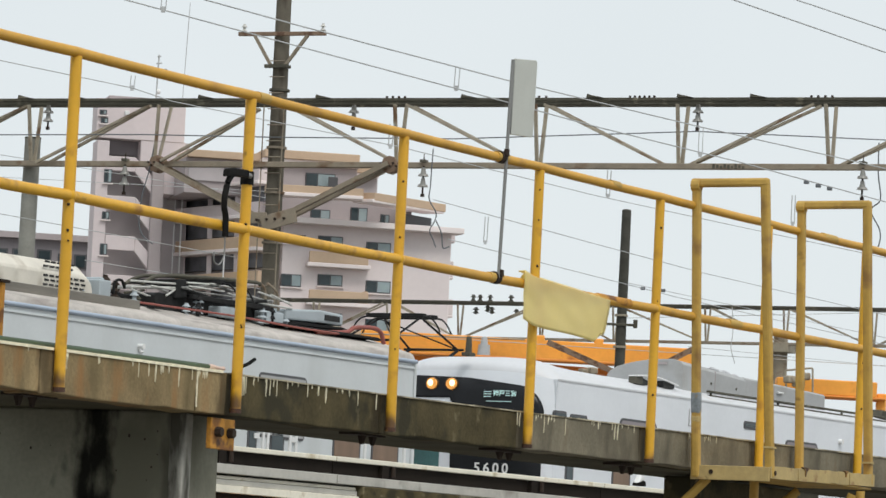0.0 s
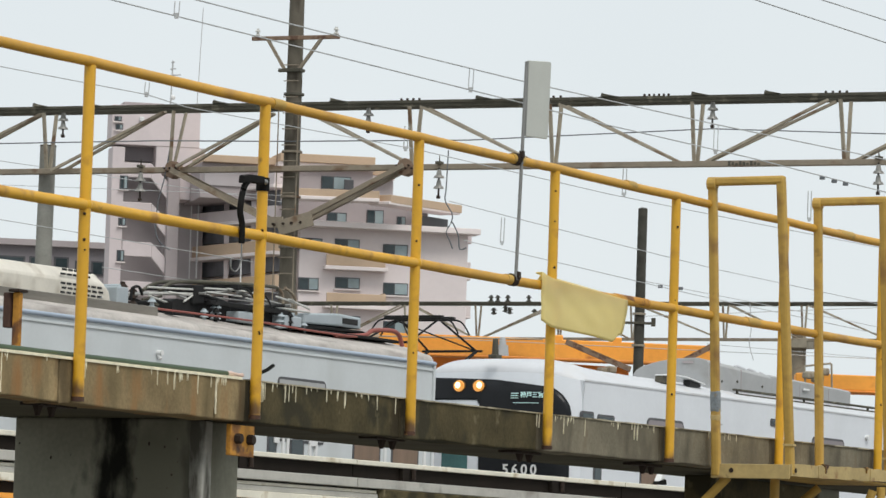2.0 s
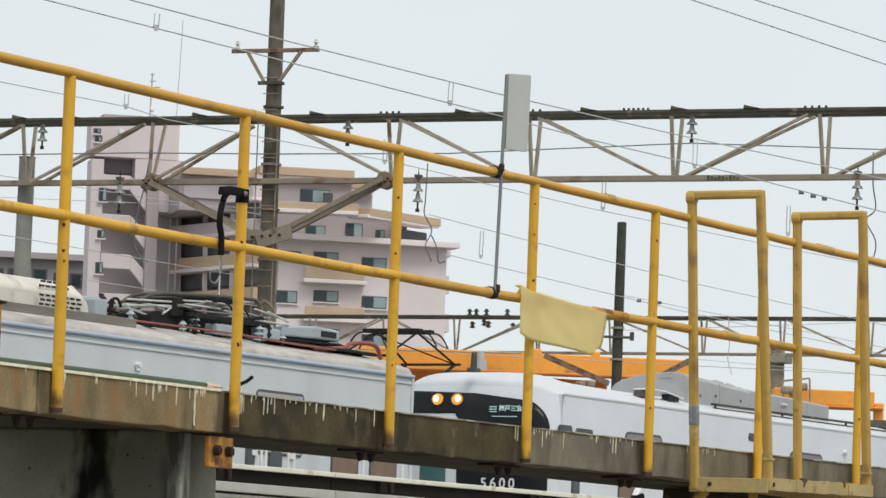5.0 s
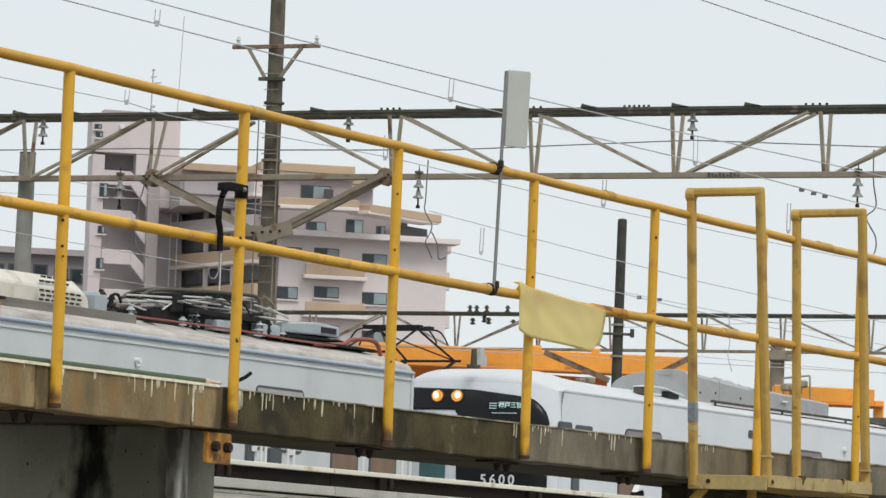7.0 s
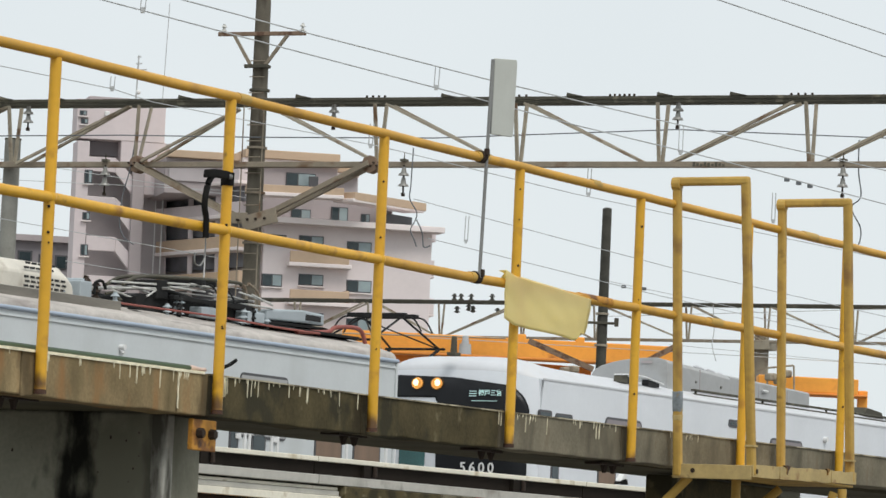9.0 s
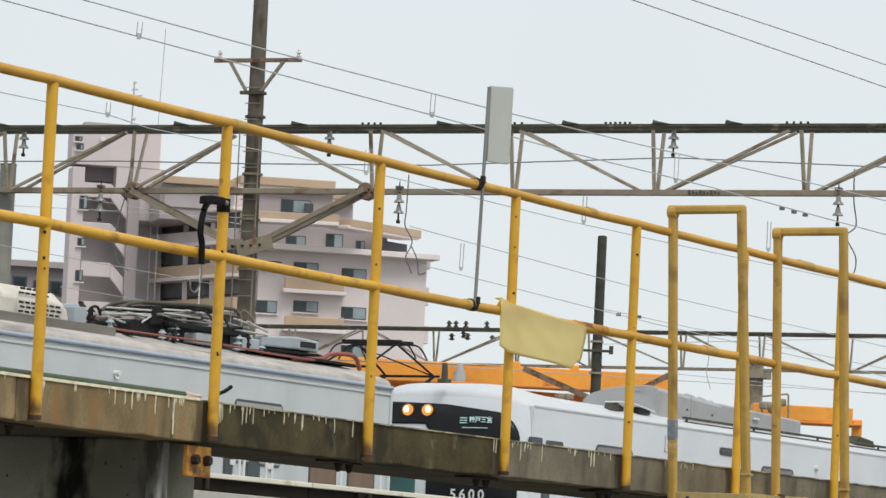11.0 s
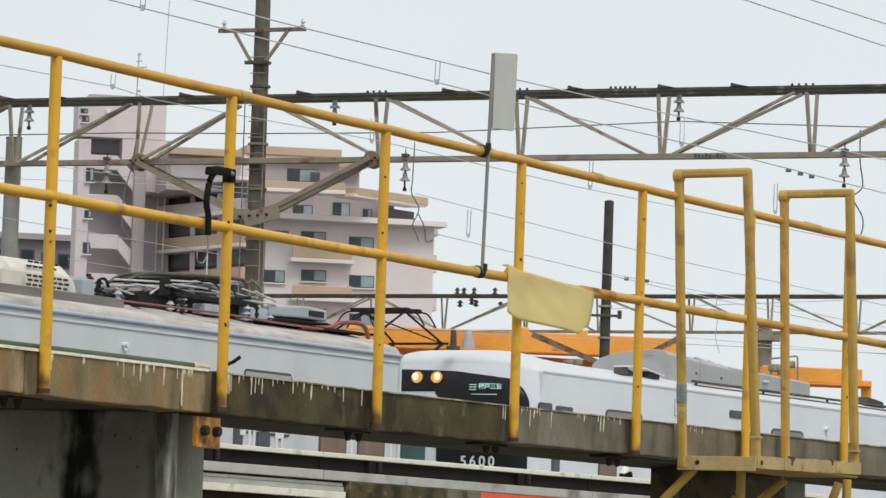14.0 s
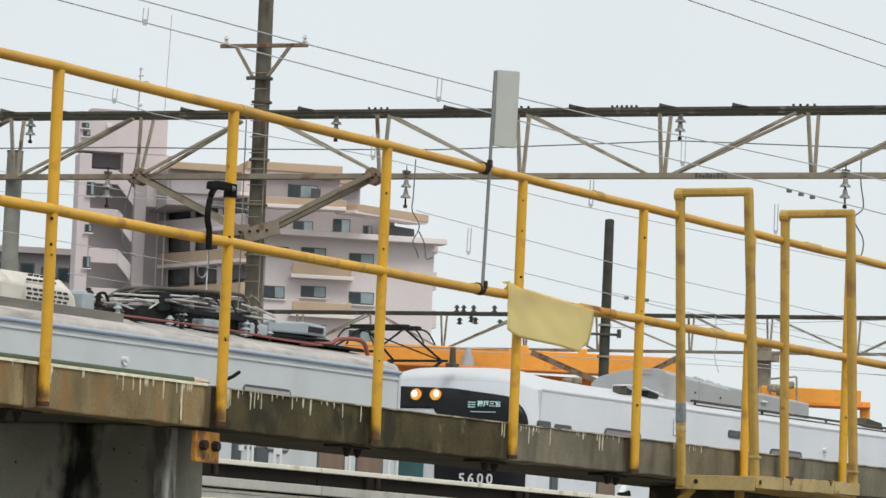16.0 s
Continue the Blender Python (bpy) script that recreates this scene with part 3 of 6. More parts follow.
for j in range(4):
    a = SA - 0.02 + (SB - SA + 0.07) * j / 4
    bm = B()
    span(bm, a, a + (SB - SA + 0.07) / 4 - 0.003, OUT - 0.036 - 0.003 * (j % 2), OUT - 0.024, 2.505, 2.568)
    bmesh.ops.subdivide_edges(bm, edges=bm.edges[:], cuts=5, use_grid_fill=True)
    for v in bm.verts:
        v.co.z += 0.007 * noise.noise(v.co * 18) + 0.022 * (v.co.x - SA)
    part("front_plate", bm, M_PLATE, landing, "pale ochre front plate with rust bites")
bm = B()
span(bm, SA - 0.02, SB + 0.05, OUT - 0.022, -0.02, 2.52, 2.532)
part("floor_plate", bm, M_DULL, landing, bevel=0.003)
# Added dark discs stand in for the unlit holes in the plates.
bm = B()
bmesh.ops.create_cone(bm, cap_ends=True, segments=10, radius1=0.012, radius2=0.012, depth=0.01, matrix=pose(SA + 0.02, OUT - 0.04, 2.535, 90, 0, 0))
part("hole_plug", bm, M_BOLT, landing)
for y, r in ((-0.13, 0.012), (-0.055, 0.010)):
    bm = B()
    rod(bm, (SA - 0.038, y, 2.53), (SA - 0.03, y, 2.53), r, n=10)
    part("hole_plug", bm, M_BOLT, landing)
for x, w, d in ((SA + 0.46, 0.05, 0.045), (SA + 1.06, 0.03, 0.03)):
    bm = B()
    z = 2.574 + 0.022 * (x - SA)
    prism(bm, [(x - w, z), (x - w * 0.3, z + 0.002), (x + w * 0.8, z), (x + w * 0.5, z - d * 0.35), (x + w * 0.15, z - d * 0.5), (x, z - d), (x - w * 0.25, z - d * 0.9), (x - w * 0.2, z - d * 0.4)], OUT - 0.043, OUT - 0.03)
    part("rust_bite", bm, M_FOOT, landing, "rusted-through bite in the plate edge")
for a, b in (((SA + 0.05, -0.08, 2.50), (SA - 0.05, 0.63, 1.75)), ((SA + 0.42, -0.17, 2.37), (SA + 0.30, 0.25, 1.90)),
             ((SB - 0.10, -0.08, 2.50), (SB - 0.25, 0.75, 1.75)), ((SB + 0.18, -0.28, 2.50), (SB + 0.12, -0.06, 1.85))):
    bm = B()
    rod(bm, a, b, 0.023, n=14)
    part("brace", bm, M_DULL, landing, smooth=True)
for s, y in ((SA + 0.42, -0.19), (SB + 0.25, -0.30)):
    bm = B()
    rod(bm, (s, y, 0.0), (s, y, 2.52), 0.024, n=14)
    part("stile", bm, M_DULL, landing, smooth=True)

# ---- things fixed on the railing ----
sign = thing("track_sign", WALK, "blank grey aluminium sign board on a thin rod", "sign")
bm = B()
a, b, lo, hi = 2.60, 2.885, 3.945, 4.29
prism(bm, [(a, lo), (b - 0.05, lo + 0.012), (b - 0.036, lo + 0.022), (b - 0.022, hi + 0.02), (b - 0.034, hi + 0.028), (a + 0.012, hi + 0.006)], -0.052, -0.04)
board = part("board", bm, M_SIGN, sign, bevel=0.003)
bm = B()
span(bm, a - 0.004, a + 0.006, -0.050, -0.036, lo + 0.005, hi + 0.0)
part("edge_strip", bm, M_ROD, board)
bm = B()
rod(bm, (2.535, -0.05, 3.28), (2.592, -0.046, 4.27), 0.008, n=10)
part("rod", bm, M_ROD, sign, smooth=True)
for z in (3.282, 3.835):
    bm = B()
    rod(bm, (2.52, -0.028, z), (2.57, -0.028, z), 0.029, n=12)
    box(bm, (2.545, -0.058, z + 0.02), (0.025, 0.02, 0.035))
    part("clamp", bm, M_BOLT, sign, "dark clamp", bevel=0.003)

bag = thing("plastic_sheet", WALK, "pale yellow plastic sheet folded over the middle rail", "plastic sheet")
bm = B()
nu, nv = 26, 20
front = []
for iv in range(nv + 1):
    row = []
    v = iv / nv
    for iu in range(nu + 1):
        u = iu / nu
        s = 2.82 + (0.075 * (1 - u) if v < 0.2 else 0.0) + 1.03 * u - 0.10 * u * v * v
        # over the rail: back flap, crown, then the front flap
        q = (v - 0.22) / 0.78
        ztop = 3.318 - 0.045 * u + (0.018 * max(0.0, 1 - u / 0.12) if v > 0.2 else 0.0) + RISE * s
        if v < 0.22:
            w = v / 0.22
            y, z = 0.004 - 0.03 * w, ztop - 0.035 * (1 - w) ** 1.3
        else:
            ln = 0.232 - 0.006 * u + 0.004 * math.sin(7 * u)
            y = -0.058 - 0.008 * q + 0.006 * math.sin(5 * u + 2 * q) * q + 0.006 * noise.noise((s * 6, q * 3, 0))
            z = ztop - 0.008 - ln * q
        if u > 0.9 and q > 0.8:
            z += 0.06 * (u - 0.9) / 0.1 * (q - 0.8) / 0.2
        row.append(bm.verts.new((s, y, z)))
    front.append(row)
for r0, r1 in zip(front, front[1:]):
    for j in range(nu):
        bm.faces.new((r0[j], r0[j + 1], r1[j + 1], r1[j]))
sheet = part("sheet", bm, M_BAG, bag, smooth=True)
so = sheet.modifiers.new("thick", "SOLIDIFY")
so.thickness = 0.004

strap = thing("cable_end", WALK, "black rubber cable taped to a railing post", "cable")
bm = B()
rod(bm, (0.0, -0.028, 3.445), (0.0, -0.028, 3.50), PIPE + 0.005, n=16)
part("tape_band", bm, M_BLACK, strap, smooth=True)
bm = B()
tube(bm, curve_pts([(-0.10, -0.06, 3.478), (-0.18, -0.062, 3.474), (-0.225, -0.06, 3.445), (-0.25, -0.06, 3.39), (-0.257, -0.06, 3.334), (-0.237, -0.06, 3.285), (-0.235, -0.06, 3.21)]), 0.0128, 12)
part("cable", bm, M_BLACK, strap, smooth=True)
bm = B()
rod(bm, (-0.02, -0.052, 3.480), (-0.075, -0.056, 3.482), 0.011, n=10)
part("ferrule", bm, M_ROD, strap, "grey metal ferrule", smooth=True)
bm = B()
prism(bm, [(-0.07, 3.498), (-0.19, 3.496), (-0.258, 3.486), (-0.264, 3.452), (-0.20, 3.462), (-0.15, 3.462), (-0.07, 3.466)], -0.075, -0.048)
part("cable_head", bm, M_BLACK, strap, bevel=0.006)
bm = B()
tube(bm, curve_pts([(-0.235, -0.06, 3.21), (-0.235, -0.06, 3.14), (-0.27, -0.06, 3.095), (-0.32, -0.06, 3.10), (-0.325, -0.06, 3.14)]), 0.0035, 6)
part("loose_wire", bm, M_ROD, strap, smooth=True)
bm = B()
tube(bm, [(0.02, -0.04, 2.70), (0.06, -0.05, 2.715), (0.10, -0.055, 2.735)], 0.008, 8)
twig = tagged(part("cable_stub", bm, M_BLACK, None), "short black cable stub beside a railing post", "cable")
twig.matrix_world = WALK
bm = B()
tube(bm, [(x, 0.036 + 0.002 * math.sin(3 * x), 2.6875 + RISE * x) for x in np.linspace(-8.0, -0.14, 40)], 0.0105, 10)
t = tagged(part("cable_conduit", bm, M_GREEN, None, smooth=True), "dark green plastic conduit lying along the walkway edge", "pipe")
t.matrix_world = WALK
bm = B()
tube(bm, [(x, 0.036 + 0.002 * math.sin(60 * x), 2.687 + 0.0025 * math.sin(45 * x)) for x in np.linspace(-0.139, 0.0, 12)], 0.0095, 8)
t = tagged(part("torn_sleeve", bm, M_PINK, None), "torn pale pink plastic sleeve at the end of the conduit", "pipe")
t.matrix_world = WALK

# ---- girders and ledges seen under the walkway ----
LEDGE = frame_at(-1.14, 60.00, 0, 34.0)
bridge = thing("low_bridge", LEDGE, "dark steel girders with pale ledges beyond the walkway", "bridge", kind="structure")
def ledge_run(nm, m, a, b, z0, z1, y, depth=1.2, step=6.0, label=""):
    """A long level member in lengths of one step, with narrow joints."""
    n = max(1, round((b - a) / step))
    for k in range(n):
        bm = B()
        span(bm, a + (b - a) * k / n + 0.008, a + (b - a) * (k + 1) / n - 0.008, y, y + depth, z0, z1)
        part(nm, bm, m, bridge, label, bevel=0.008)


ledge_run("ledge", M_LEDGE, -30, 30, 3.730, 3.787, 0.0)
ledge_run("girder", M_GIRDER, -30, 30, 3.575, 3.729, 0.06)
ledge_run("ledge", M_LEDGE_GREY, -30, 30, 3.462, 3.572, -0.02)
ledge_run("ledge", M_LEDGE, -30, 0.505, 3.40, 3.440, 0.05, 0.6)
ledge_run("ledge", M_LEDGE_GREY, -30, 0.505, 3.335, 3.396, 0.03, 0.6)
ledge_run("ledge", M_LEDGE, -30, 0.505, 3.242, 3.332, 0.0, 0.6)
ledge_run("girder", M_GIRDER, -30, 0.505, 3.115, 3.24, 0.08, 0.6)
ledge_run("low_band", M_ORANGE, -30, -1.05, 3.05, 3.112, 0.0, 0.3, label="orange painted band")
ledge_run("low_band", M_LEDGE, -1.04, 0.505, 3.05, 3.125, 0.0, 0.3)
ledge_run("red_band", M_REDBAND, 3.365, 22, 3.388, 3.461, -0.01, 0.4, label="red painted band")
ledge_run("ledge", M_LEDGE, 3.365, 22, 3.25, 3.385, -0.02, 0.4)
ledge_run("girder", M_GIRDER, 3.365, 22, 3.0, 3.248, 0.05, 0.4)
bm = B()
span(bm, 0.535, 2.59, -0.03, 0.6, 0, 3.458)
part("bent", bm, M_DECK_DARK, bridge, "dark concrete bent under the girders", bevel=0.01)
bm = B()
span(bm, 2.593, 3.34, -0.06, 0.6, 0, 3.458)
part("bent", bm, M_DECK_GREY, bridge, bevel=0.01)
for k in range(8):
    x = -8.9 + 3.31 * k
    bm = B()
    span(bm, x - 0.07, x + 0.07, 0.0, 0.14, 3.576, 3.728)
    part("stiffener", bm, M_GIRDER, bridge)
    bm = B()
    rod(bm, (x + 0.16, 0.0, 3.60), (x + 0.16, 0.0, 3.725), 0.03, n=8)
    part("stiffener", bm, M_BOLT, bridge)
cap = thing("ledge_cap", LEDGE, "small white bracket standing on the girder ledge", "bracket")
bm = B()
x, z = 6.93, 3.825
prism(bm, [(x - 0.12, 3.800), (x + 0.12, 3.800), (x + 0.10, 3.865), (x - 0.02, 3.895), (x - 0.10, 3.835)], 0.02, 0.10)
part("base", bm, M_BLACK, cap, bevel=0.01)
bm = B()
prism(bm, [(x - 0.11, 3.835), (x + 0.05, 3.875), (x + 0.04, 3.935), (x - 0.01, 3.965), (x - 0.06, 3.905)], 0.0, 0.09)
part("cap", bm, M_WHITE, cap, "white cap", bevel=0.015)

# ---- trains ----
WIDTH, GUT, CROWN = 2.8, 3.55, 3.93


def section(x, gut=GUT, crown=CROWN, y0=0.0, y1=WIDTH, lo=1.0):
    """The outline of a car body across its length."""
    pts = [(x, y0, lo), (x, y0, gut)]
    r = 0.16
    for k in range(1, 4):
        a = math.pi / 2 * k / 4
        pts.append((x, y0 + r * (1 - math.cos(a)), gut + r * math.sin(a) * 0.9))
    for k in range(13):
        u = k / 12
        y = y0 + r + (y1 - y0 - 2 * r) * u
        pts.append((x, y, gut + r * 0.9 + (crown - gut - r * 0.9) * (1 - (2 * u - 1) ** 2)))
    for k in range(3, 0, -1):
        a = math.pi / 2 * k / 4
        pts.append((x, y1 - r * (1 - math.cos(a)), gut + r * math.sin(a) * 0.9))
    return pts + [(x, y1, gut), (x, y1, lo)]


def split_body(x0, x1, gut, roof_mat, side_mat, parent, front=None):
    """Body below the gutter and roof above it, as two skins."""
    bm = B()
    loft(bm, [[(x, 0, 1.0), (x, 0, gut), (x, WIDTH, gut), (x, WIDTH, 1.0)] for x in np.linspace(x0, x1, 12)])
    body = part("body", bm, side_mat, parent, bevel=0.03)
    bm = B()
    loft(bm, [section(x, gut, lo=gut - 0.001)[1:-1] for x in np.linspace(x0, x1, 24)])
    part("roof", bm, roof_mat, parent, smooth=True)
    return body


train1 = thing("grey_train_car", TRACK, "grey electric train car with roof equipment and folded pantographs", "train")
split_body(-20, 0.0, GUT + 0.01, M_T1_ROOF, M_T1, train1)
bm = B()
rod(bm, (-20, -0.012, GUT), (0.02, -0.012, GUT), 0.035, n=12)
part("gutter", bm, M_GUTTER, train1, "blue-grey rain gutter", smooth=True)
bm = B()
span(bm, -20, 0.0, -0.02, 0.0, GUT - 0.12, GUT - 0.085)
part("upper_moulding", bm, M_T1, train1, bevel=0.004)
bm = B()
rod(bm, (0.0, -0.012, GUT), (0.0, -0.012, 1.0), 0.028, n=10)
part("downpipe", bm, M_T1, train1, smooth=True)
for x, z in ((-7.91, 3.20),):
    bm = B()
    rod(bm, (x, -0.09, z), (x, 0.02, z), 0.04, n=10)
    rod(bm, (x, -0.06, z - 0.09), (x, -0.01, z), 0.03, n=10)
    part("side_lamp", bm, M_WHITE, train1, "small white side lamp", smooth=True)


def side_window(parent, x0, x1, z0, z1, name="window", glass=None, y=-0.012):
    """A window with a rounded dark frame and a pane set into it."""
    bm = B()
    r = min(0.09, (z1 - z0) / 3)
    poly = []
    for cx, cz, a0 in ((x1 - r, z1 - r, 0), (x0 + r, z1 - r, 90), (x0 + r, z0 + r, 180), (x1 - r, z0 + r, 270)):
        for k in range(5):
            a = radians(a0 + 22.5 * k)
            poly.append((cx + r * math.cos(a), cz + r * math.sin(a)))
    prism(bm, poly, y, 0.02)
    w = part(name, bm, M_FRAME, parent)
    bm = B()
    e = 0.04
    span(bm, x0 + e, x1 - e, y - 0.004, y + 0.01, z0 + e, z1 - e)
    part("pane", bm, glass or M_GLASS, w)
    return w


side_window(train1, -4.62, -3.24, 2.10, 3.07, "window", M_AC)
for a, b, m in [(-4.86, -4.6, 'g'), (-4.22, -3.82, 'g'), (-2.39, -1.57, 'd'), (-1.23, -0.4, 'd')]:
    side_window(train1, a, b, 1.25, 2.62 if m == "g" else 2.75, "window" if m == "g" else "door", M_GLASS if m == "g" else M_DOOR)
for a in [-4.43, -4.3, -3.66, -3.49, -1.44, -0.23, 0.02]:
    bm = B()
    span(bm, a - 0.03, a + 0.03, -0.03, 0.01, 1.1, 2.8)
    part("door_jamb", bm, M_WHITE, train1)

for x in (-4.63, -3.57):
    bm = B()
    span(bm, x - 0.07, x + 0.07, -0.035, -0.017, 2.07, 2.15)
    part("notice", bm, M_WHITE, train1, "small white notice on the glass")
# roof gear of the grey car
bm = B()
x0, x1 = -20.0, -8.45
zb, zt = 3.72,  4.33
loft(bm, [[(x, 0.55, zb), (x, 0.55, zt - 0.18 - d), (x, 0.75, zt - d), (x, 2.05, zt - d), (x, 2.25, zt - 0.18 - d), (x, 2.25, zb)] for x, d in
          [(xx, 0.0) for xx in np.linspace(x0, x1 - 0.3, 8)] + [(x1 - 0.05, 0.03), (x1 + 0.05, 0.10), (x1 + 0.1, 0.2)]])
ac1 = part("aircon_unit", bm, M_AC_CREAM, train1, "cream roof air conditioner with slotted grille", bevel=0.03, smooth=True)
for r in (0, 1, 2, 4, 5):
    for c in range(7 if r < 3 else 5):
        bm = B()
        span(bm, x1 - 1.18 + 0.155 * c + 0.03 * (r % 2), x1 - 1.07 + 0.155 * c + 0.03 * (r % 2), 0.542, 0.56, zb + 0.22 + 0.065 * r, zb + 0.25 + 0.065 * r)
        part("slot", bm, M_DARK, ac1)
bm = B()
span(bm, -20, -7.40, 0.35, 0.45, 3.76, 3.90)
part("walk_board", bm, M_BOARD, train1, "dark grey roof walk board", bevel=0.01)
bm = B()
tube(bm, curve_pts([(-7.41, 0.40, 3.88), (-4.68, 0.40, 3.89), (-3.05, 0.40, 3.86), (-1.71, 0.40, 3.86)]), 0.016, 8)
part("roof_cable", bm, M_RED, train1, "dull red roof cable", smooth=True)
bm = B()
tube(bm, curve_pts([(-2.22, 0.50, 3.85), (-1.34, 0.50, 3.91), (-1.07, 0.50, 4.00), (-0.52, 0.50, 4.04), (-0.27, 0.50, 3.99), (-0.15, 0.50, 3.82)]), 0.036, 10)
part("cable_loop", bm, M_RED, train1, "thick red cable loop", smooth=True)
for x in np.linspace(-8.2, -2.2, 9):
    bm = B()
    box(bm, (x, 0.42, 3.72), (0.10, 0.14, 0.10))
    part("cable_clip", bm, M_WHITE, train1, bevel=0.01)


def insulator(bm, p, h, r, rings=3):
    x, y, z = p
    rod(bm, (x, y, z), (x, y, z + h), r * 0.45, n=10)
    for k in range(rings):
        rod(bm, (x, y, z + h * (k + 0.25) / rings), (x, y, z + h * (k + 0.7) / rings), r, r * 0.55, n=12)


def pantograph(x, yc, z0, raised, half, label):
    """A diamond pantograph on four insulators."""
    p = thing("pantograph", TRACK @ Matrix.Translation((x, yc, z0)), label, "pantograph", "pantographs")
    bm = B()
    for dx in (-0.9, 0.9):
        bar(bm, (dx, -half, 0.12), (dx, half, 0.12), 0.09, 0.07)
    for y in (-half, half):
        bar(bm, (-1.1, y, 0.12), (1.1, y, 0.12), 0.07, 0.07)
    part("base_frame", bm, M_PANTO, p, bevel=0.01)
    for dx in (-0.9, 0.9):
        for y in (-half, half):
            bm = B()
            insulator(bm, (dx, y, -0.14), 0.25, 0.09)
            part("insulator", bm, M_BOX, p, smooth=True)
    zk = 0.12 + (raised - 0.12) * 0.5
    for y in (-half + 0.12, half - 0.12):
        for dx in (-1, 1):
            bm = B()
            rod(bm, (dx * 0.35, y, 0.15), (dx * 1.2, y, zk), 0.03, n=8)
            part("lower_arm", bm, M_PANTO, p, smooth=True)
            bm = B()
            rod(bm, (dx * 1.2, y, zk), (dx * 0.08, y * 0.8, raised), 0.02, n=8)
            part("upper_arm", bm, M_PANTO if raised > 0.6 else M_ALU, p, smooth=True)
    for dx in (-1, 1):
        bm = B()
        rod(bm, (dx * 1.2, -half, zk), (dx * 1.2, half, zk), 0.022, n=8)
        rod(bm, (dx * 1.15, -half + 0.1, zk), (-dx * 0.1, half - 0.2, raised), 0.013, n=6)
        part("cross_tube", bm, M_PANTO if raised > 0.6 else M_ALU, p, smooth=True)
    for dx in (-0.2, 0.2):
        bm = B()
        h = half + 0.02
        tube(bm, curve_pts([(dx, -h - 0.28, raised - 0.24), (dx, -h - 0.14, raised - 0.04), (dx, -h + 0.05, raised + 0.03), (dx, 0, raised + 0.05), (dx, h - 0.05, raised + 0.03), (dx, h + 0.14, raised - 0.04), (dx, h + 0.28, raised - 0.24)]), 0.016, 8)
        part("contact_strip", bm, M_PANTO, p, smooth=True)
        bm = B()
        box(bm, (dx, 0, raised + 0.05), (0.14, 2 * h - 0.1, 0.075))
        part("carbon_bar", bm, M_PANTO, p, bevel=0.01)
    return p


pantograph(-4.64, 1.4, 3.98, 0.36, 0.85, "black pantograph folded on the grey car roof")
# switch boxes between the pantograph and the car end
gear = [(-4.67, 0.70, 3.95, 0.62, 0.4, 0.16), (-3.43, 0.70, 3.98, 0.5, 0.4, 0.2), (-7.88, 0.90, 4.16, 0.30, 0.5, 0.30)]
for x, y, z, dx, dy, dz in gear:
    bm = B()
    box(bm, (x, y, 3.86 + dz / 2), (dx, dy, dz))
    box(bm, (x + dx * 0.2, y, 3.86 + dz * 0.9), (dx * 0.3, dy * 0.6, dz * 0.5))
    part("switch_box", bm, M_BOX, train1, "pale blue-grey roof switch box", bevel=0.02)
x, y, z = -1.58, 0.90, 4.13
bm = B()
loft(bm, [[(x - 1.23, 0.7, 3.99), (x - 1.23, 0.7, 4.15), (x - 1.23, 1.7, 4.17), (x - 1.23, 1.7, 3.99)], [(x - 0.17, 0.7, 4.02), (x - 0.17, 0.7, 4.22), (x - 0.17, 1.7, 4.24), (x - 0.17, 1.7, 4.02)], [(x + 0.49, 0.7, 4.02), (x + 0.49, 0.7, 4.20), (x + 0.49, 1.7, 4.22), (x + 0.49, 1.7, 4.02)]])
rb = part("resistor_box", bm, M_BOX, train1, "pale grey-blue roof equipment box", bevel=0.03)
bm = B()
span(bm, x + 0.482, x + 0.494, 0.9, 1.5, 4.07, 4.16)
part("grille", bm, M_DARK, rb)
bm = B()
span(bm, x - 0.08, x + 0.37, 0.69, 0.704, 4.07, 4.16)
part("grille", bm, M_DARK, rb)
bm = B()
span(bm, x - 2.0, x + 1.2, 0.45, 1.9, 3.86, 3.90)
part("mount_frame", bm, M_PANTO, train1, bevel=0.01)
for k in range(14):
    xx = -8.6 + 0.47 * k
    bm = B()
    insulator(bm, (xx, 0.6 + 0.25 * (k % 3), 3.78), 0.22 + 0.06 * (k % 2), 0.07, 3)
    part("roof_insulator", bm, (M_BOX, M_PANTO, M_PANTO)[k % 3], train1, smooth=True)
for pts in (((-3.57, 4.50), (-3.38, 4.47), (-3.28, 4.38), (-3.26, 4.20)), ((-3.22, 4.51), (-3.0, 4.43), (-2.9, 4.33), (-2.87, 4.12)),
            ((-7.44, 4.00), (-7.42, 4.17), (-7.25, 4.21), (-7.15, 4.10))):
    bm = B()
    tube(bm, curve_pts([(x, 0.8, z) for x, z in pts]), 0.022, 8)
    part("horn_hoop", bm, M_GALV_OLD if pts[0][0] > -5 else M_PANTO, train1, "curved grey horn of the roof gear", smooth=True)
for a, b, z0, z1 in ((-6.52, -4.85, 3.84, 4.12), (-4.44, -3.30, 3.90, 4.18), (-2.75, -0.85, 3.93, 4.00),):
    bm = B()
    prism(bm, [(a, z0), (b, z0 + 0.04), (b, z1 - 0.02), (b - 0.1 * (b - a), z1), (a + 0.12 * (b - a), z1 - 0.01), (a, z1 - 0.06)], 0.72, 1.3)
    part("roof_tray", bm, M_PANTO, train1, "black roof equipment tray", bevel=0.02)
for x, h, r in ((-7.60, 0.42, 0.085), (-7.33, 0.36, 0.075)):
    bm = B()
    insulator(bm, (x, 0.85, 3.84), h, r, 4)
    part("roof_insulator", bm, M_BOLT, train1, "dark brown roof insulator", smooth=True)
bm = B()
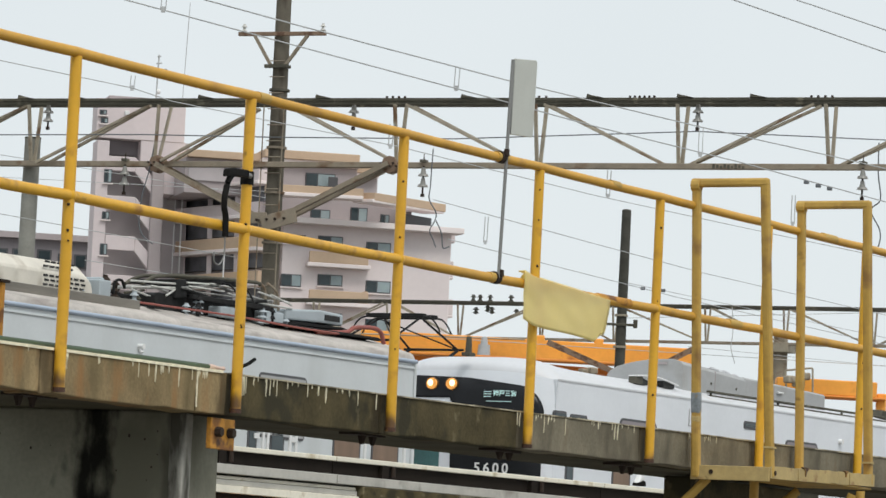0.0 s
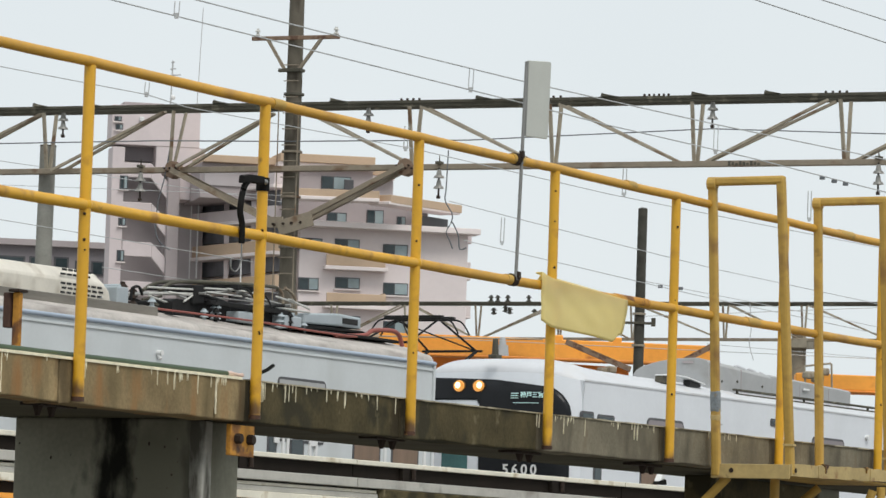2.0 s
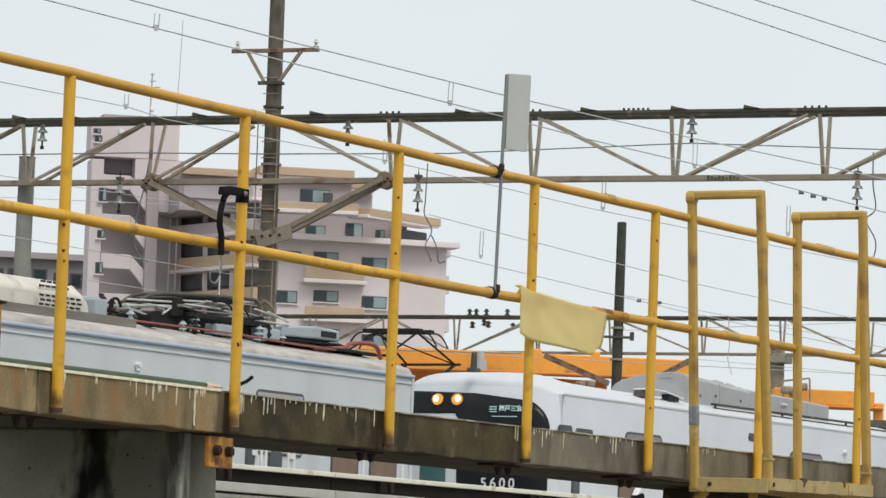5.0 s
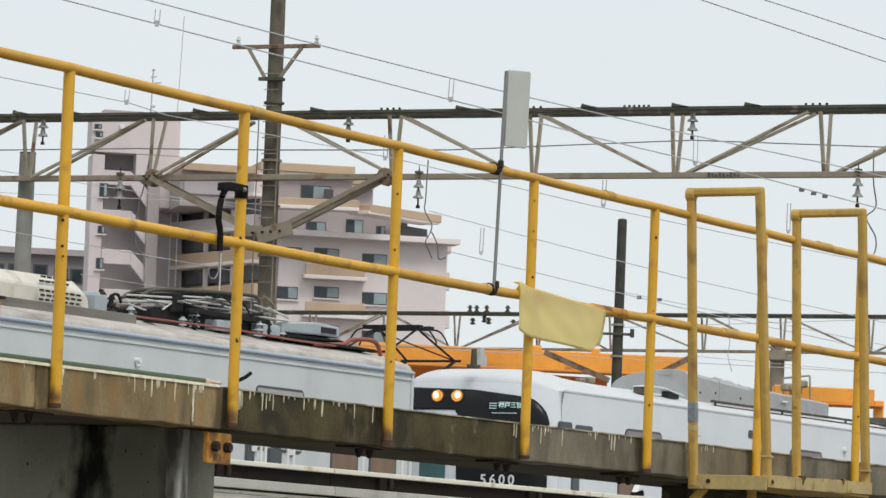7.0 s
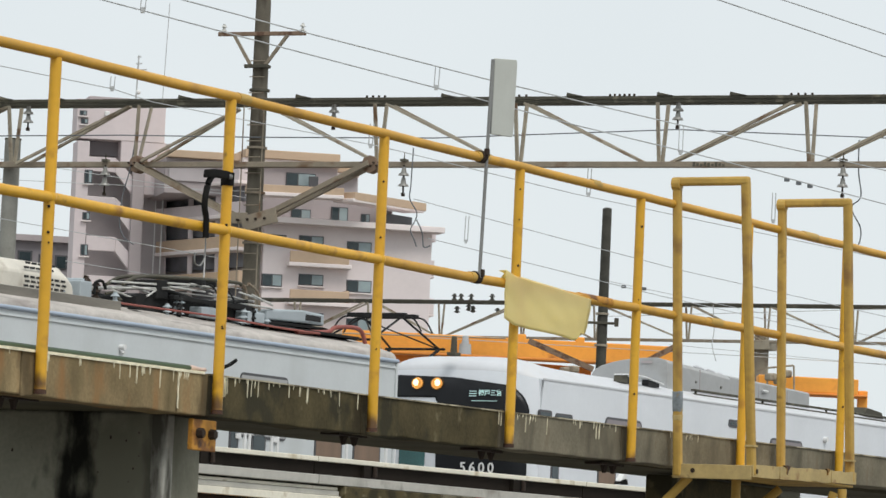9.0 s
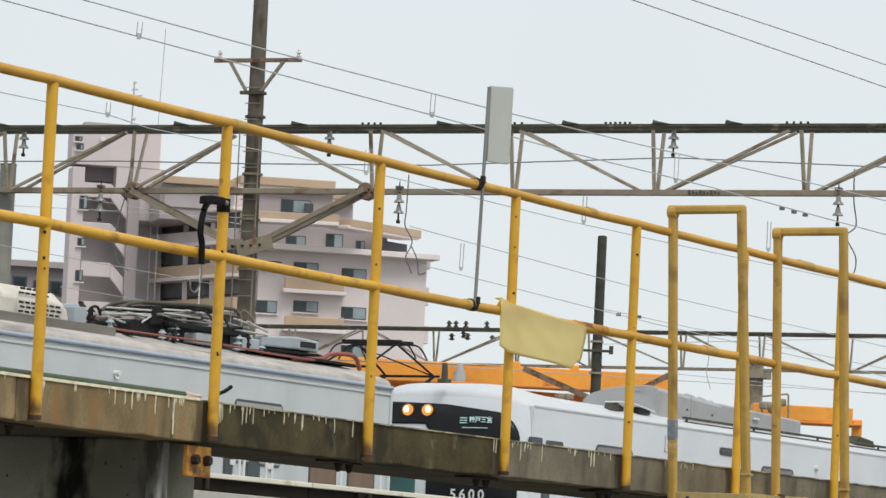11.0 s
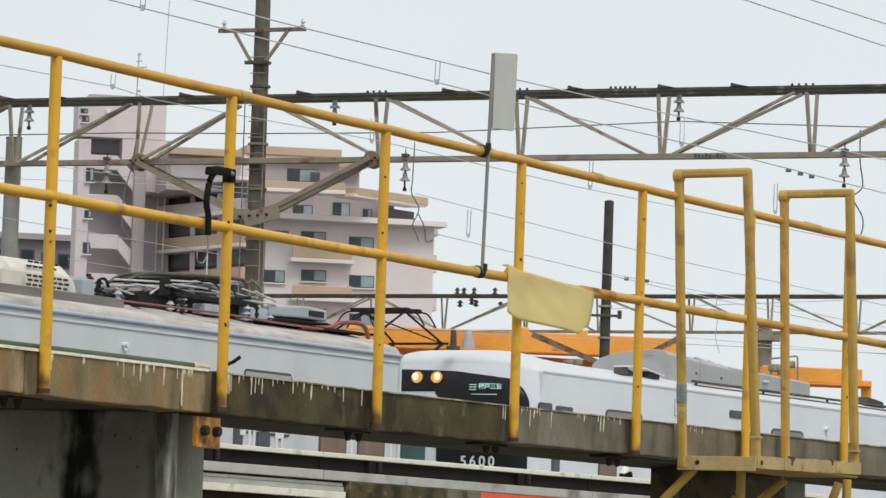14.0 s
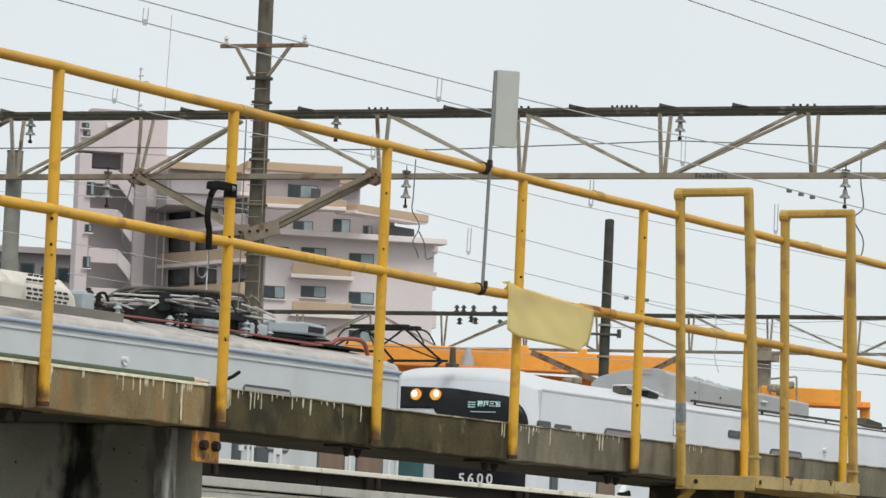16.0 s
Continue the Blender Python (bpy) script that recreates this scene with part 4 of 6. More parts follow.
prism(bm, [(-5.99, 4.05), (-5.67, 4.08), (-5.72, 4.36), (-5.95, 4.34)], 0.66, 0.8)
part("hinge_hub", bm, M_PANTO, train1, "black hinge of the folded frame", bevel=0.02)
for y in (0.76, 1.05):
    bm = B()
    tube(bm, curve_pts([(-6.77, y, 4.20), (-6.47, y, 4.32), (-5.97, y, 4.39), (-4.8, y, 4.45), (-3.65, y, 4.49), (-3.49, y, 4.46)]), 0.028, 8)
    part("contact_strip", bm, M_BEAM, train1, "dark olive contact strip of the folded frame", smooth=True)
for a, za, b, zb in ((-7.22, 4.21, -5.96, 4.27), (-7.21, 4.12, -5.95, 4.21), (-7.19, 4.09, -6.45, 4.0), (-6.67, 4.18, -6.0, 4.18),
                     (-6.25, 4.07, -5.88, 4.22), (-5.7, 4.31, -4.61, 4.36), (-5.65, 4.26, -4.6, 4.27), (-5.65, 4.22, -4.8, 4.11),
                     (-5.08, 4.35, -4.24, 4.35), (-4.55, 4.25, -4.07, 4.22), (-3.7, 4.34, -2.71, 4.25), (-3.74, 4.18, -2.64, 4.17), (-3.32, 4.33, -2.65, 4.22)):
    bm = B()
    rod(bm, (a, 0.66, za), (b, 0.70, zb), 0.015, n=8)
    part("white_tube", bm, M_TUBE, train1, "pale tube of the roof gear", smooth=True)
rng = random.Random(12)
for k in range(40):
    xx, yy, zz = rng.uniform(-8.9, -3.0), rng.uniform(0.5, 1.6), rng.uniform(3.84, 4.12)
    bm = B()
    if k % 3 == 0:
        a = rng.uniform(-0.5, 0.5)
        rod(bm, (xx, yy, zz), (xx + rng.uniform(0.5, 1.2), yy + a, zz + rng.uniform(-0.08, 0.12)), rng.uniform(0.012, 0.03), n=8)
    elif k % 3 == 1:
        box(bm, (xx, yy, zz - 0.05), (rng.uniform(0.1, 0.35), rng.uniform(0.1, 0.3), rng.uniform(0.08, 0.22)))
    else:
        insulator(bm, (xx, yy, 3.82), rng.uniform(0.16, 0.34), 0.06, 3)
    part(("conductor", "bracket", "roof_insulator")[k % 3], bm, rng.choice((M_PANTO, M_PANTO, M_PANTO, M_ALU, M_BEAM)), train1, smooth=k % 3 != 1)
bm = B()
for dx in (0.0, 0.2, 0.4):
    box(bm, (-0.55 + dx * 0.8, 1.2 + dx, 3.98), (0.18, 0.16, 0.16 + dx * 0.2))
part("roof_horns", bm, M_GALV, train1, bevel=0.03)

# white train
PIVOT = 13.0
train2 = thing("white_train", TRACK @ Matrix.Translation((PIVOT, 1.4, 0)), "white electric train with black front and lit headlights", "train")
SHIFT = Matrix.Translation((-PIVOT, -1.4, 0))


def part2(name, bm, m, parent=train2, label="", bevel=0.0, smooth=False):
    bm.transform(SHIFT)
    return part(name, bm, m, parent, label, bevel, smooth)


NOSE = 4.32
GUT2, CR2 = 3.60, 3.985
W2 = 3.05


def nose(y):
    """How far back the front stands at a place across it."""
    u = (y - W2 / 2) / (W2 / 2)
    return NOSE + 0.14 * u * u + 0.20 * abs(u) ** 10


def roof_z(y, e=2.4, crown=CR2):
    u = abs(2 * y / W2 - 1)
    return GUT2 + (crown - GUT2) * (1 - u ** (e if y < W2 / 2 else max(e, 4.0)))


def brow(y):
    """Height at which the upright front turns into the roof."""
    u = abs(2 * y / W2 - 1)
    return 3.72 - (0.14 if y < W2 / 2 else 0.03) * u ** 3


def skin(y, z, off=0.0):
    """A point on the front."""
    return Vector((nose(y) + 0.10 * max(0.0, z - 2.6) ** 2 - off, y, z))


bm = B()
loft(bm, [[(x, 0, 1.0), (x, 0, GUT2), (x, W2, GUT2), (x, W2, 1.0)] for x in np.linspace(NOSE + 0.36, 40, 12)])
body2 = part2("body", bm, M_T2)
ny, nz = 40, 14
bm = B()
grid = []
for j in range(nz + 1):
    ys = [W2 * i / ny for i in range(ny + 1)]
    grid.append([bm.verts.new(skin(y, 1.0 + (brow(y) - 1.0) * j / nz)) for y in ys])
for r0, r1 in zip(grid, grid[1:]):
    for i in range(ny):
        bm.faces.new((r0[i], r0[i + 1], r1[i + 1], r1[i]))
for i in (0, ny):
    y = W2 * i / ny
    col = [g[i] for g in grid]
    bk = [bm.verts.new((NOSE + 0.355, y, v.co.z)) for v in col]
    for k in range(nz):
        bm.faces.new((col[k], col[k + 1], bk[k + 1], bk[k]))
part2("front_shell", bm, M_T2, label="white rounded cab front", smooth=True)
bm = B()
rows = []
for k in range(9):
    a = math.pi / 2 * k / 8
    ring = []
    for i in range(ny + 1):
        y = W2 * i / ny
        p = skin(y, brow(y))
        ring.append(bm.verts.new((p.x + 0.75 * (1 - math.cos(a)), y, p.z + (roof_z(y, 3.6 if y < W2 / 2 else 9.0) - p.z) * math.sin(a))))
    rows.append(ring)
for x, e, top in ((5.8, 3.1, 3.945), (6.6, 2.7, 3.925), (8.0, 2.4, 3.915), (12, 2.4, 3.915), (20, 2.4, 3.915), (30, 2.4, 3.915), (40, 2.4, 3.915)):
    rows.append([bm.verts.new((x, W2 * i / ny, roof_z(W2 * i / ny, e, top))) for i in range(ny + 1)])
for r0, r1 in zip(rows, rows[1:]):
    for i in range(ny):
        bm.faces.new((r0[i], r0[i + 1], r1[i + 1], r1[i]))
part2("roof", bm, M_T2_ROOF, label="white arched roof", smooth=True)


def front_panel(name, m, ya, yb, z0, ztop, off, parent=train2, label="", n=40):
    """A skin on the front between two places across it, from z0 up to ztop(y)."""
    bm = B()
    cols = []
    for i in range(n + 1):
        y = ya + (yb - ya) * i / n
        cols.append([bm.verts.new(skin(y, z0(y) + (ztop(y) - z0(y)) * k / 10, off)) for k in range(11)])
    for c0, c1 in zip(cols, cols[1:]):
        for k in range(10):
            bm.faces.new((c0[k], c1[k], c1[k + 1], c0[k + 1]))
    ob = part2(name, bm, m, parent, label, smooth=True)
    so = ob.modifiers.new("thick", "SOLIDIFY")
    so.thickness = 0.012
    return ob


def mask_top(y):
    t = min(1.0, max(0.0, (y - 0.12) / 0.42))
    return 2.95 + 0.50 * math.sqrt(1 - (1 - t) ** 2) + 0.14 * min(1.0, max(0.0, (y - 0.3) / 1.2)) + 0.03 * max(0.0, (y - 1.5))


def mask_low(y):
    return 1.55 if y < 1.74 else min(3.25, 1.55 + 1.7 * min(1, (y - 1.74) / 0.05)) - (0.06 if y < 1.82 else 0.0)


black = front_panel("front_mask", M_T2_BLACK, 0.13, 2.98, mask_low, mask_top, 0.012, label="black glossy front mask", n=120)
front_panel("cab_window", M_TEAL, 1.98, 2.5, lambda y: 1.3, lambda y: 2.5, 0.012, label="green tinted cab window")


def front_frame(y, z, off):
    """A frame on the front at (y, z), its x axis to the viewer's right and y axis up."""
    e = 0.02
    p = skin(y, z, off)
    right = Vector((nose(y - e) - nose(y + e), -2 * e, 0)).normalized()
    return Matrix((( right.x, 0, 0, p.x), (right.y, 0, 0, p.y), (right.z, 1, 0, p.z), (0, 0, 0, 1))), p, right


def text_on(body, y, z, size, m, name, label, wide=1.0):
    _, p, right = front_frame(y, z, 0.035)
    cu = bpy.data.curves.new(name, "FONT")
    cu.body, cu.size, cu.extrude, cu.align_x, cu.align_y = body, size, 0.004, "CENTER", "CENTER"
    cu.offset, cu.space_character = size * 0.018, wide
    tmp = bpy.data.objects.new("tmp", cu)
    scene.collection.objects.link(tmp)
    me = bpy.data.meshes.new_from_object(tmp.evaluated_get(bpy.context.evaluated_depsgraph_get()))
    bpy.data.objects.remove(tmp)
    up = Vector((0, 0, 1))
    nrm = right.cross(up)
    rot = Matrix((right, up, nrm)).transposed().to_4x4()
    me.transform(SHIFT @ Matrix.Translation(p) @ rot)
    me.materials.clear()
    me.materials.append(m)
    ob = new(name, me)
    ob.parent = black
    return tagged(ob, label)


text_on("5600", 0.965, 2.08, 0.235, M_WHITE, "car_number", "white car number 5600", 1.46)
text_on("神戸三宮", 0.80, 3.33, 0.108, M_LED, "destination_text", "pale green lit destination lettering")


def front_bar(name, y, z, w, h, m, off=0.03, label=""):
    _, p, right = front_frame(y, z, off)
    bm = B()
    rot = Matrix((right, Vector((0, 0, 1)), right.cross(Vector((0, 0, 1))))).transposed().to_4x4()
    bmesh.ops.create_cube(bm, size=1, matrix=Matrix.Translation(p) @ rot @ Matrix.Diagonal((w, h, 0.012, 1)))
    return part2(name, bm, m, black, label)


yy, zz = 1.12, 3.32
for dy in (0.036, -0.036):
    for dz in (0.04, 0.0, -0.04):
        front_bar("destination_mark", yy + dy, zz + dz, 0.06, 0.014, M_LED)
yy, zz = 0.90, 3.20
front_bar("destination_rule", yy, zz, 0.46, 0.010, M_LED)
for px in (0, 1):
    y, z = ((2.22, 3.48), (1.83, 3.48))[px]
    _, p, right = front_frame(y, z, 0.02)
    up = Vector((0, 0, 1))
    rot = Matrix((right, up, right.cross(up))).transposed().to_4x4()
    base = Matrix.Translation(p) @ rot
    bm = B()
    bmesh.ops.create_cone(bm, cap_ends=True, segments=24, radius1=0.125, radius2=0.118, depth=0.04, matrix=base @ Matrix.Diagonal((1.05, 0.9, 1, 1)))
    hl = part2("headlight", bm, M_LENS, label="round amber-white headlight, lit", bevel=0.01)
    bm = B()
    bmesh.ops.create_cone(bm, cap_ends=True, segments=24, radius1=0.108, radius2=0.10, depth=0.02, matrix=base @ Matrix.Translation((0.01, 0, 0.03)) @ Matrix.Diagonal((1, 0.88, 1, 1)))
    part2("glow_ring", bm, M_LAMP, hl)
    bm = B()
    bmesh.ops.create_uvsphere(bm, u_segments=16, v_segments=8, radius=0.058, matrix=base @ Matrix.Translation((0.03 if px else -0.01, 0.012, 0.035)) @ Matrix.Diagonal((1, 1, 0.4, 1)))
    part2("bulb", bm, M_LAMP_CORE, hl, smooth=True)

# side of the white car
bm = B()
span(bm, NOSE + 0.4, 40, -0.012, 0.0, GUT2 - 0.02, GUT2 + 0.02)
part2("gutter", bm, M_T2_ROOF, bevel=0.006)


def round_rect(x0, x1, z0, z1, r):
    poly = []
    for cx, cz, a0 in ((x1 - r, z1 - r, 0), (x0 + r, z1 - r, 90), (x0 + r, z0 + r, 180), (x1 - r, z0 + r, 270)):
        poly += [(cx + r * math.cos(radians(a0 + 22.5 * k)), cz + r * math.sin(radians(a0 + 22.5 * k))) for k in range(5)]
    return poly


def window2(x0, x1, z0, z1, name="window", glass=None, r=0.08):
    """A side window: dark rubber frame with rounded corners and a pane inside it."""
    r = min(r, (z1 - z0) / 3)
    bm = B()
    prism(bm, round_rect(x0, x1, z0, z1, r), -0.012, 0.02)
    w = part2(name, bm, M_FRAME)
    bm = B()
    prism(bm, round_rect(x0 + 0.04, x1 - 0.04, z0 + 0.04, z1 - 0.04, r * 0.7), -0.017, 0.01)
    part2("pane", bm, glass or M_GLASS, w)


for a, b, zt in [(4.62, 5.06, 3.09), (5.19, 5.79, 3.065), (6.96, 8.32, 3.11), (13.36, 14.71, 3.12)]:
    window2(a, b, zt - 0.55, zt, glass=M_GLASS if b - a < 1 else M_GREYB, r=0.05 if b - a < 1 else 0.12)
x0, z1 = 11.66, 3.35
x1, z0 = 12.17, 3.21
window2(x0, x1, z0, z1, "side_indicator")
for a, b in [(5.1, 5.38), (6.76, 7.42)]:
    window2(a, b, 1.3, 2.4, "door", M_DOOR if b - a > 0.6 else M_GLASS)
bm = B()
x0, z1 = 9.52, 3.41
for k, (a, b) in enumerate((((x0, z1), (x0, z1 - 0.28)), ((x0, z1 - 0.28), (x0 + 0.25, z1 - 0.28)))):
    span(bm, a[0], b[0] + 0.015, -0.012, 0.0, b[1], a[1] + 0.012)
part2("hatch_edge", bm, M_AC)
bm = B()
x, z = 15.64, 3.21
rod(bm, (x, -0.07, z), (x, 0.02, z), 0.05, n=10)
part2("side_lamp", bm, M_WHITE, smooth=True)
# roof gear of the white train
bm = B()
prism(bm, [(8.13, 3.77), (8.40, 3.76), (8.40, 3.915), (8.16, 3.90)], 0.34, 0.49)
horn = part2("roof_hatch", bm, M_BEAM, label="small roof hatches with dark fronts and white lids", bevel=0.01)
bm = B()
prism(bm, [(8.15, 3.912), (8.50, 3.94), (9.0, 3.93), (9.72, 3.845), (9.71, 3.825), (9.0, 3.91), (8.50, 3.915), (8.15, 3.892)], 0.31, 0.495)
part2("lid", bm, M_WHITE, horn, bevel=0.004)
for a, b in ((8.405, 8.6), (9.2, 9.6)):
    bm = B()
    prism(bm, [(a, 3.77), (b, 3.77), (b, 3.84), (a, 3.88)], 0.35, 0.485)
    part2("opening", bm, M_DARK, horn)
arch = [(0.50, 3.70), (0.50, 4.24), (0.56, 4.30), (0.72, 4.337), (1.0, 4.331), (1.21, 4.317), (1.46, 4.282), (1.64, 4.242), (1.83, 4.188), (1.95, 4.12), (2.01, 4.05), (2.03, 3.70)]
bm = B()
loft(bm, [[(x, y, z - (0.05 * (x - 10.2) if z > 3.9 else 0.0)) for y, z in arch] for x in (10.2, 10.6, 11.2, 11.9, 12.7)])
ac2 = part2("aircon_unit", bm, M_AC, label="long grey roof air conditioner cover with arched end", bevel=0.012, smooth=True)
bm = B()
loft(bm, [[(x, 0.53, 3.70), (x, 0.53, z - 0.03), (x, 0.57, z), (x, 1.9, z), (x, 1.95, z - 0.03), (x, 1.95, 3.70)] for x, z in ((12.705, 4.188), (14.4, 4.145), (16.05, 4.10))])
part2("rear_cover", bm, M_AC, ac2, bevel=0.01)
for a, b, z in ((11.5, 11.95, 4.262), (12.0, 12.4, 4.235), (12.45, 12.75, 4.20), (14.2, 14.9, 4.125)):
    bm = B()
    prism(bm, [(a, z + 0.004), (b, z - 0.022), (b - 0.06, z + 0.006), (a + 0.08, z + 0.034)], 0.66, 1.3)
    part2("cover_flap", bm, M_T2_ROOF, ac2)
bm = B()
span(bm, 10.185, 10.2, 0.82, 1.02, 4.235, 4.275)
part2("label_plate", bm, M_WALL2, ac2)
for x, z in ((10.7, 3.95), (11.3, 3.98), (12.3, 3.95)):
    bm = B()
    rod(bm, (x, 0.485, z), (x, 0.51, z), 0.022, n=8)
    part2("latch", bm, M_BEAM, ac2)
for x, zt in ((11.45, 4.20), (13.9, 4.10), (15.1, 4.07)):
    bm = B()
    span(bm, x, x + 0.014, 0.494 if x < 12.7 else 0.524, 0.54, 3.80, zt)
    part2("seam", bm, M_WALL2, ac2)
bm = B()
rod(bm, (14.0, 0.50, 4.0), (14.22, 0.50, 4.0), 0.02, n=8)
part2("grab_handle", bm, M_WHITE, ac2)
bm = B()
span(bm, 10.92, 30, 0.30, 0.42, 3.715, 3.755)
span(bm, 10.92, 30, 0.31, 0.40, 3.80, 3.835)
for x in np.arange(11.0, 30, 2.7):
    span(bm, x, x + 0.04, 0.33, 0.37, 3.755, 3.80)
part2("walk_board", bm, M_BEAM, label="dark roof walk board", bevel=0.01)
bm = B()
x, y, z = 18.73, 0.70, 3.88
prism(bm, [(x - 0.3, z - 0.12), (x + 0.6, z - 0.16), (x + 0.5, z + 0.04), (x - 0.2, z + 0.1)], 0.5, 0.95)
part2("roof_vent", bm, M_BEAM, bevel=0.02)
bm = B()
x = 4.32
rod(bm, (x, 1.5, 3.95), (x, 1.5, 4.27), 0.06, 0.045, n=12)
box(bm, (x, 1.5, 3.97), (0.2, 0.16, 0.06))
part2("roof_antenna", bm, M_BEAM, label="dark roof antenna stub", bevel=0.01)
# a third car stands on the track behind, almost hidden
train3 = thing("parked_train_car", TRACK, "grey train car parked on the track behind, mostly hidden", "train")
bm = B()
loft(bm, [[(x, 4.2, 1.0), (x, 4.2, 3.4), (x, 7.0, 3.4), (x, 7.0, 1.0)] for x in (-16, 15.0)])
part("body", bm, M_T1, train3, bevel=0.03)
bm = B()
loft(bm, [section(x, 3.4, 3.75, 4.2, 7.0, 3.399)[1:-1] for x in (-16, -6, 4.0, 15.0)])
part("roof", bm, M_T1_ROOF, train3, smooth=True)
pantograph(9.05, 5.6, 3.86, 1.04, 0.62, "black pantograph raised on the car behind")

# ---- overhead line gantries ----


def gantry(name, m, s0, s1, top, low, posts, lacing, label, dark=M_BEAM):
    g = thing(name, m, label, "gantry", "overhead line gantries")
    h = top - low
    for y in (-0.22, 0.22):
        bm = B()
        span(bm, s0, s1, y - 0.04, y + 0.04, top + 0.01, top + 0.07)
        span(bm, s0, s1, y - 0.012, y + 0.012, top - 0.06, top + 0.0)
        part("top_chord", bm, dark, g, bevel=0.008)
    bm = B()
    span(bm, s0, s1, -0.09, 0.09, low - 0.055, low + 0.055)
    part("bottom_chord", bm, M_GALV_OLD, g, bevel=0.01)
    for a, b in posts:
        bm = B()
        bar(bm, (a - 0.03, -0.22, top - 0.05), (b - 0.02, -0.03, low), 0.07, 0.05)
        part("upright", bm, M_GALV, g, bevel=0.006)
        bm = B()
        bar(bm, (a + 0.02, 0.22, top - 0.05), (b + 0.02, 0.03, low), 0.07, 0.05)
        part("upright", bm, M_GALV, g, bevel=0.006)
    for a, za, b, zb in lacing:
        bm = B()
        for y0 in (-0.2, 0.2):
            bar(bm, (a, y0, za), (b, y0 * 0.15, zb), 0.07, 0.055)
        part("lacing_bar", bm, M_GALV, g, bevel=0.006)
    return g


GANTRY = frame_at(-3.51, 100.00, 0, 114.6)
TOP, LOW = 12.19, 10.96
nodes = [(-8.35, -8.35), (-5.38, -5.38), (-2.41, -2.56), (2.80, 2.80), (5.80, 5.80), (8.76, 8.75), (11.77, 11.80), (14.75, 14.75)]
lace = [(-8.2, LOW, -5.55, TOP - 0.05), (-5.2, LOW, -2.75, TOP - 0.05), (-2.35, LOW + 0.05, -0.3, TOP - 0.12),
        (0.5, TOP - 0.12, 2.65, LOW + 0.1), (3.0, TOP - 0.05, 5.55, LOW), (5.95, TOP - 0.05, 8.5, LOW), (11.5, TOP - 0.05, 8.9, LOW), (14.5, TOP - 0.05, 11.95, LOW)]
g1 = gantry("line_gantry", GANTRY, -14, 20, TOP, LOW, nodes, lace, "weathered steel lattice gantry over the tracks")
for a, za, b, zb in ((2.65, LOW - 0.02, 0.12, 9.75), (-2.5, LOW - 0.05, 0.0, 9.75)):
    bm = B()
    for y in (-0.16, 0.16):
        angle_bar(bm, (a, y, za), (b, y, zb), 0.10, 0.02)
    part("knee_brace", bm, M_GALV_OLD, g1)
for s, z in ((2.65, LOW), (-2.5, LOW)):
    bm = B()
    bmesh.ops.create_cone(bm, cap_ends=True, segments=8, radius1=0.18, radius2=0.18, depth=0.22, matrix=pose(s, 0, z, 90, 0, 0))
    part("gusset", bm, M_GUSSET, g1, "rusty gusset plate", bevel=0.01)
    for k in range(6):
        bm = B()
        rod(bm, (s - 0.16 + 0.065 * k, -0.16, z + 0.03 * (-1) ** k), (s - 0.16 + 0.065 * k, -0.11, z + 0.03 * (-1) ** k), 0.02, n=6)
        part("bolt", bm, M_BOLT, g1)
bm = B()
bar(bm, (0.0, -0.25, 9.75), (0.75, -0.25, 9.95), 0.03, 0.30)
box(bm, (-0.2, -0.2, 9.88), (0.55, 0.04, 0.22))
part("foot_plate", bm, M_GALV_OLD, g1, bevel=0.006)
for s in (0.12, 0.3, 0.5, -0.3, -0.1):
    bm = B()
    rod(bm, (s, -0.30, 9.84 + 0.06 * s), (s, -0.23, 9.84 + 0.06 * s), 0.028, n=6)
    part("bolt", bm, M_BOLT, g1)
for s in list(np.arange(7.75, 8.35, 0.1)) + list(np.arange(2.6, 3.02, 0.13)) + [5.7, 5.85, 6.0] + list(np.arange(11.45, 11.95, 0.14)):
    bm = B()
    rod(bm, (s, -0.24, TOP + 0.06), (s, -0.24, TOP + 0.108), 0.024, n=6)
    part("stud", bm, M_BOLT, g1)
for s in (-8.6, -6.9, -5.5, -4.3, -1.4, 1.2, 4.35, 7.0, 8.87, 10.36, 13.6):
    bm = B()
    prism(bm, [(s - 0.14, TOP + 0.07), (s + 0.2, TOP + 0.07), (s - 0.03, TOP + 0.115), (s - 0.12, TOP + 0.14)], -0.3, -0.2)
    part("splice_lug", bm, M_BEAM, g1)
bm = B()
for k in range(9):
    span(bm, 9.45 + 0.075 * k, 9.50 + 0.075 * k, -0.1, -0.085, LOW - 0.045 + 0.012 * (k % 2), LOW + 0.045 - 0.02 * (k % 3))
part("number_bars", bm, M_BEAM, g1, "dark illegible stencil bars")

# the mast that carries the gantry, with its crossarm
mast = thing("line_mast", GANTRY, "weathered concrete catenary mast with steel crossarm", "mast", "line masts")
bm = B()
rod(bm, (0.0, 0.25, 1.0), (0.0, 0.25, 17.0), 0.210, 0.138, n=20)
part("shaft", bm, M_MAST, mast, smooth=True)
for z in (12.93, 12.45, 11.3, 10.4, 9.4):
    bm = B()
    rod(bm, (0, 0.25, z), (0, 0.25, z + 0.045), 0.205, n=18)
    part("band_clamp", bm, M_GALV_OLD if z < 12 else M_BEAM, mast, smooth=True)
bm = B()
span(bm, -0.86, 1.07, 0.0, 0.07, 13.54, 13.62)
part("crossarm", bm, M_GUSSET, mast, "brown steel crossarm", bevel=0.008)
for s0, s1 in ((-0.5, -0.12), (0.68, 0.2)):
    bm = B()
    bar(bm, (s0, 0.02, 13.55), (s1, 0.04, 12.95), 0.05, 0.06)
    part("arm_strut", bm, M_GALV_OLD, mast)
bm = B()
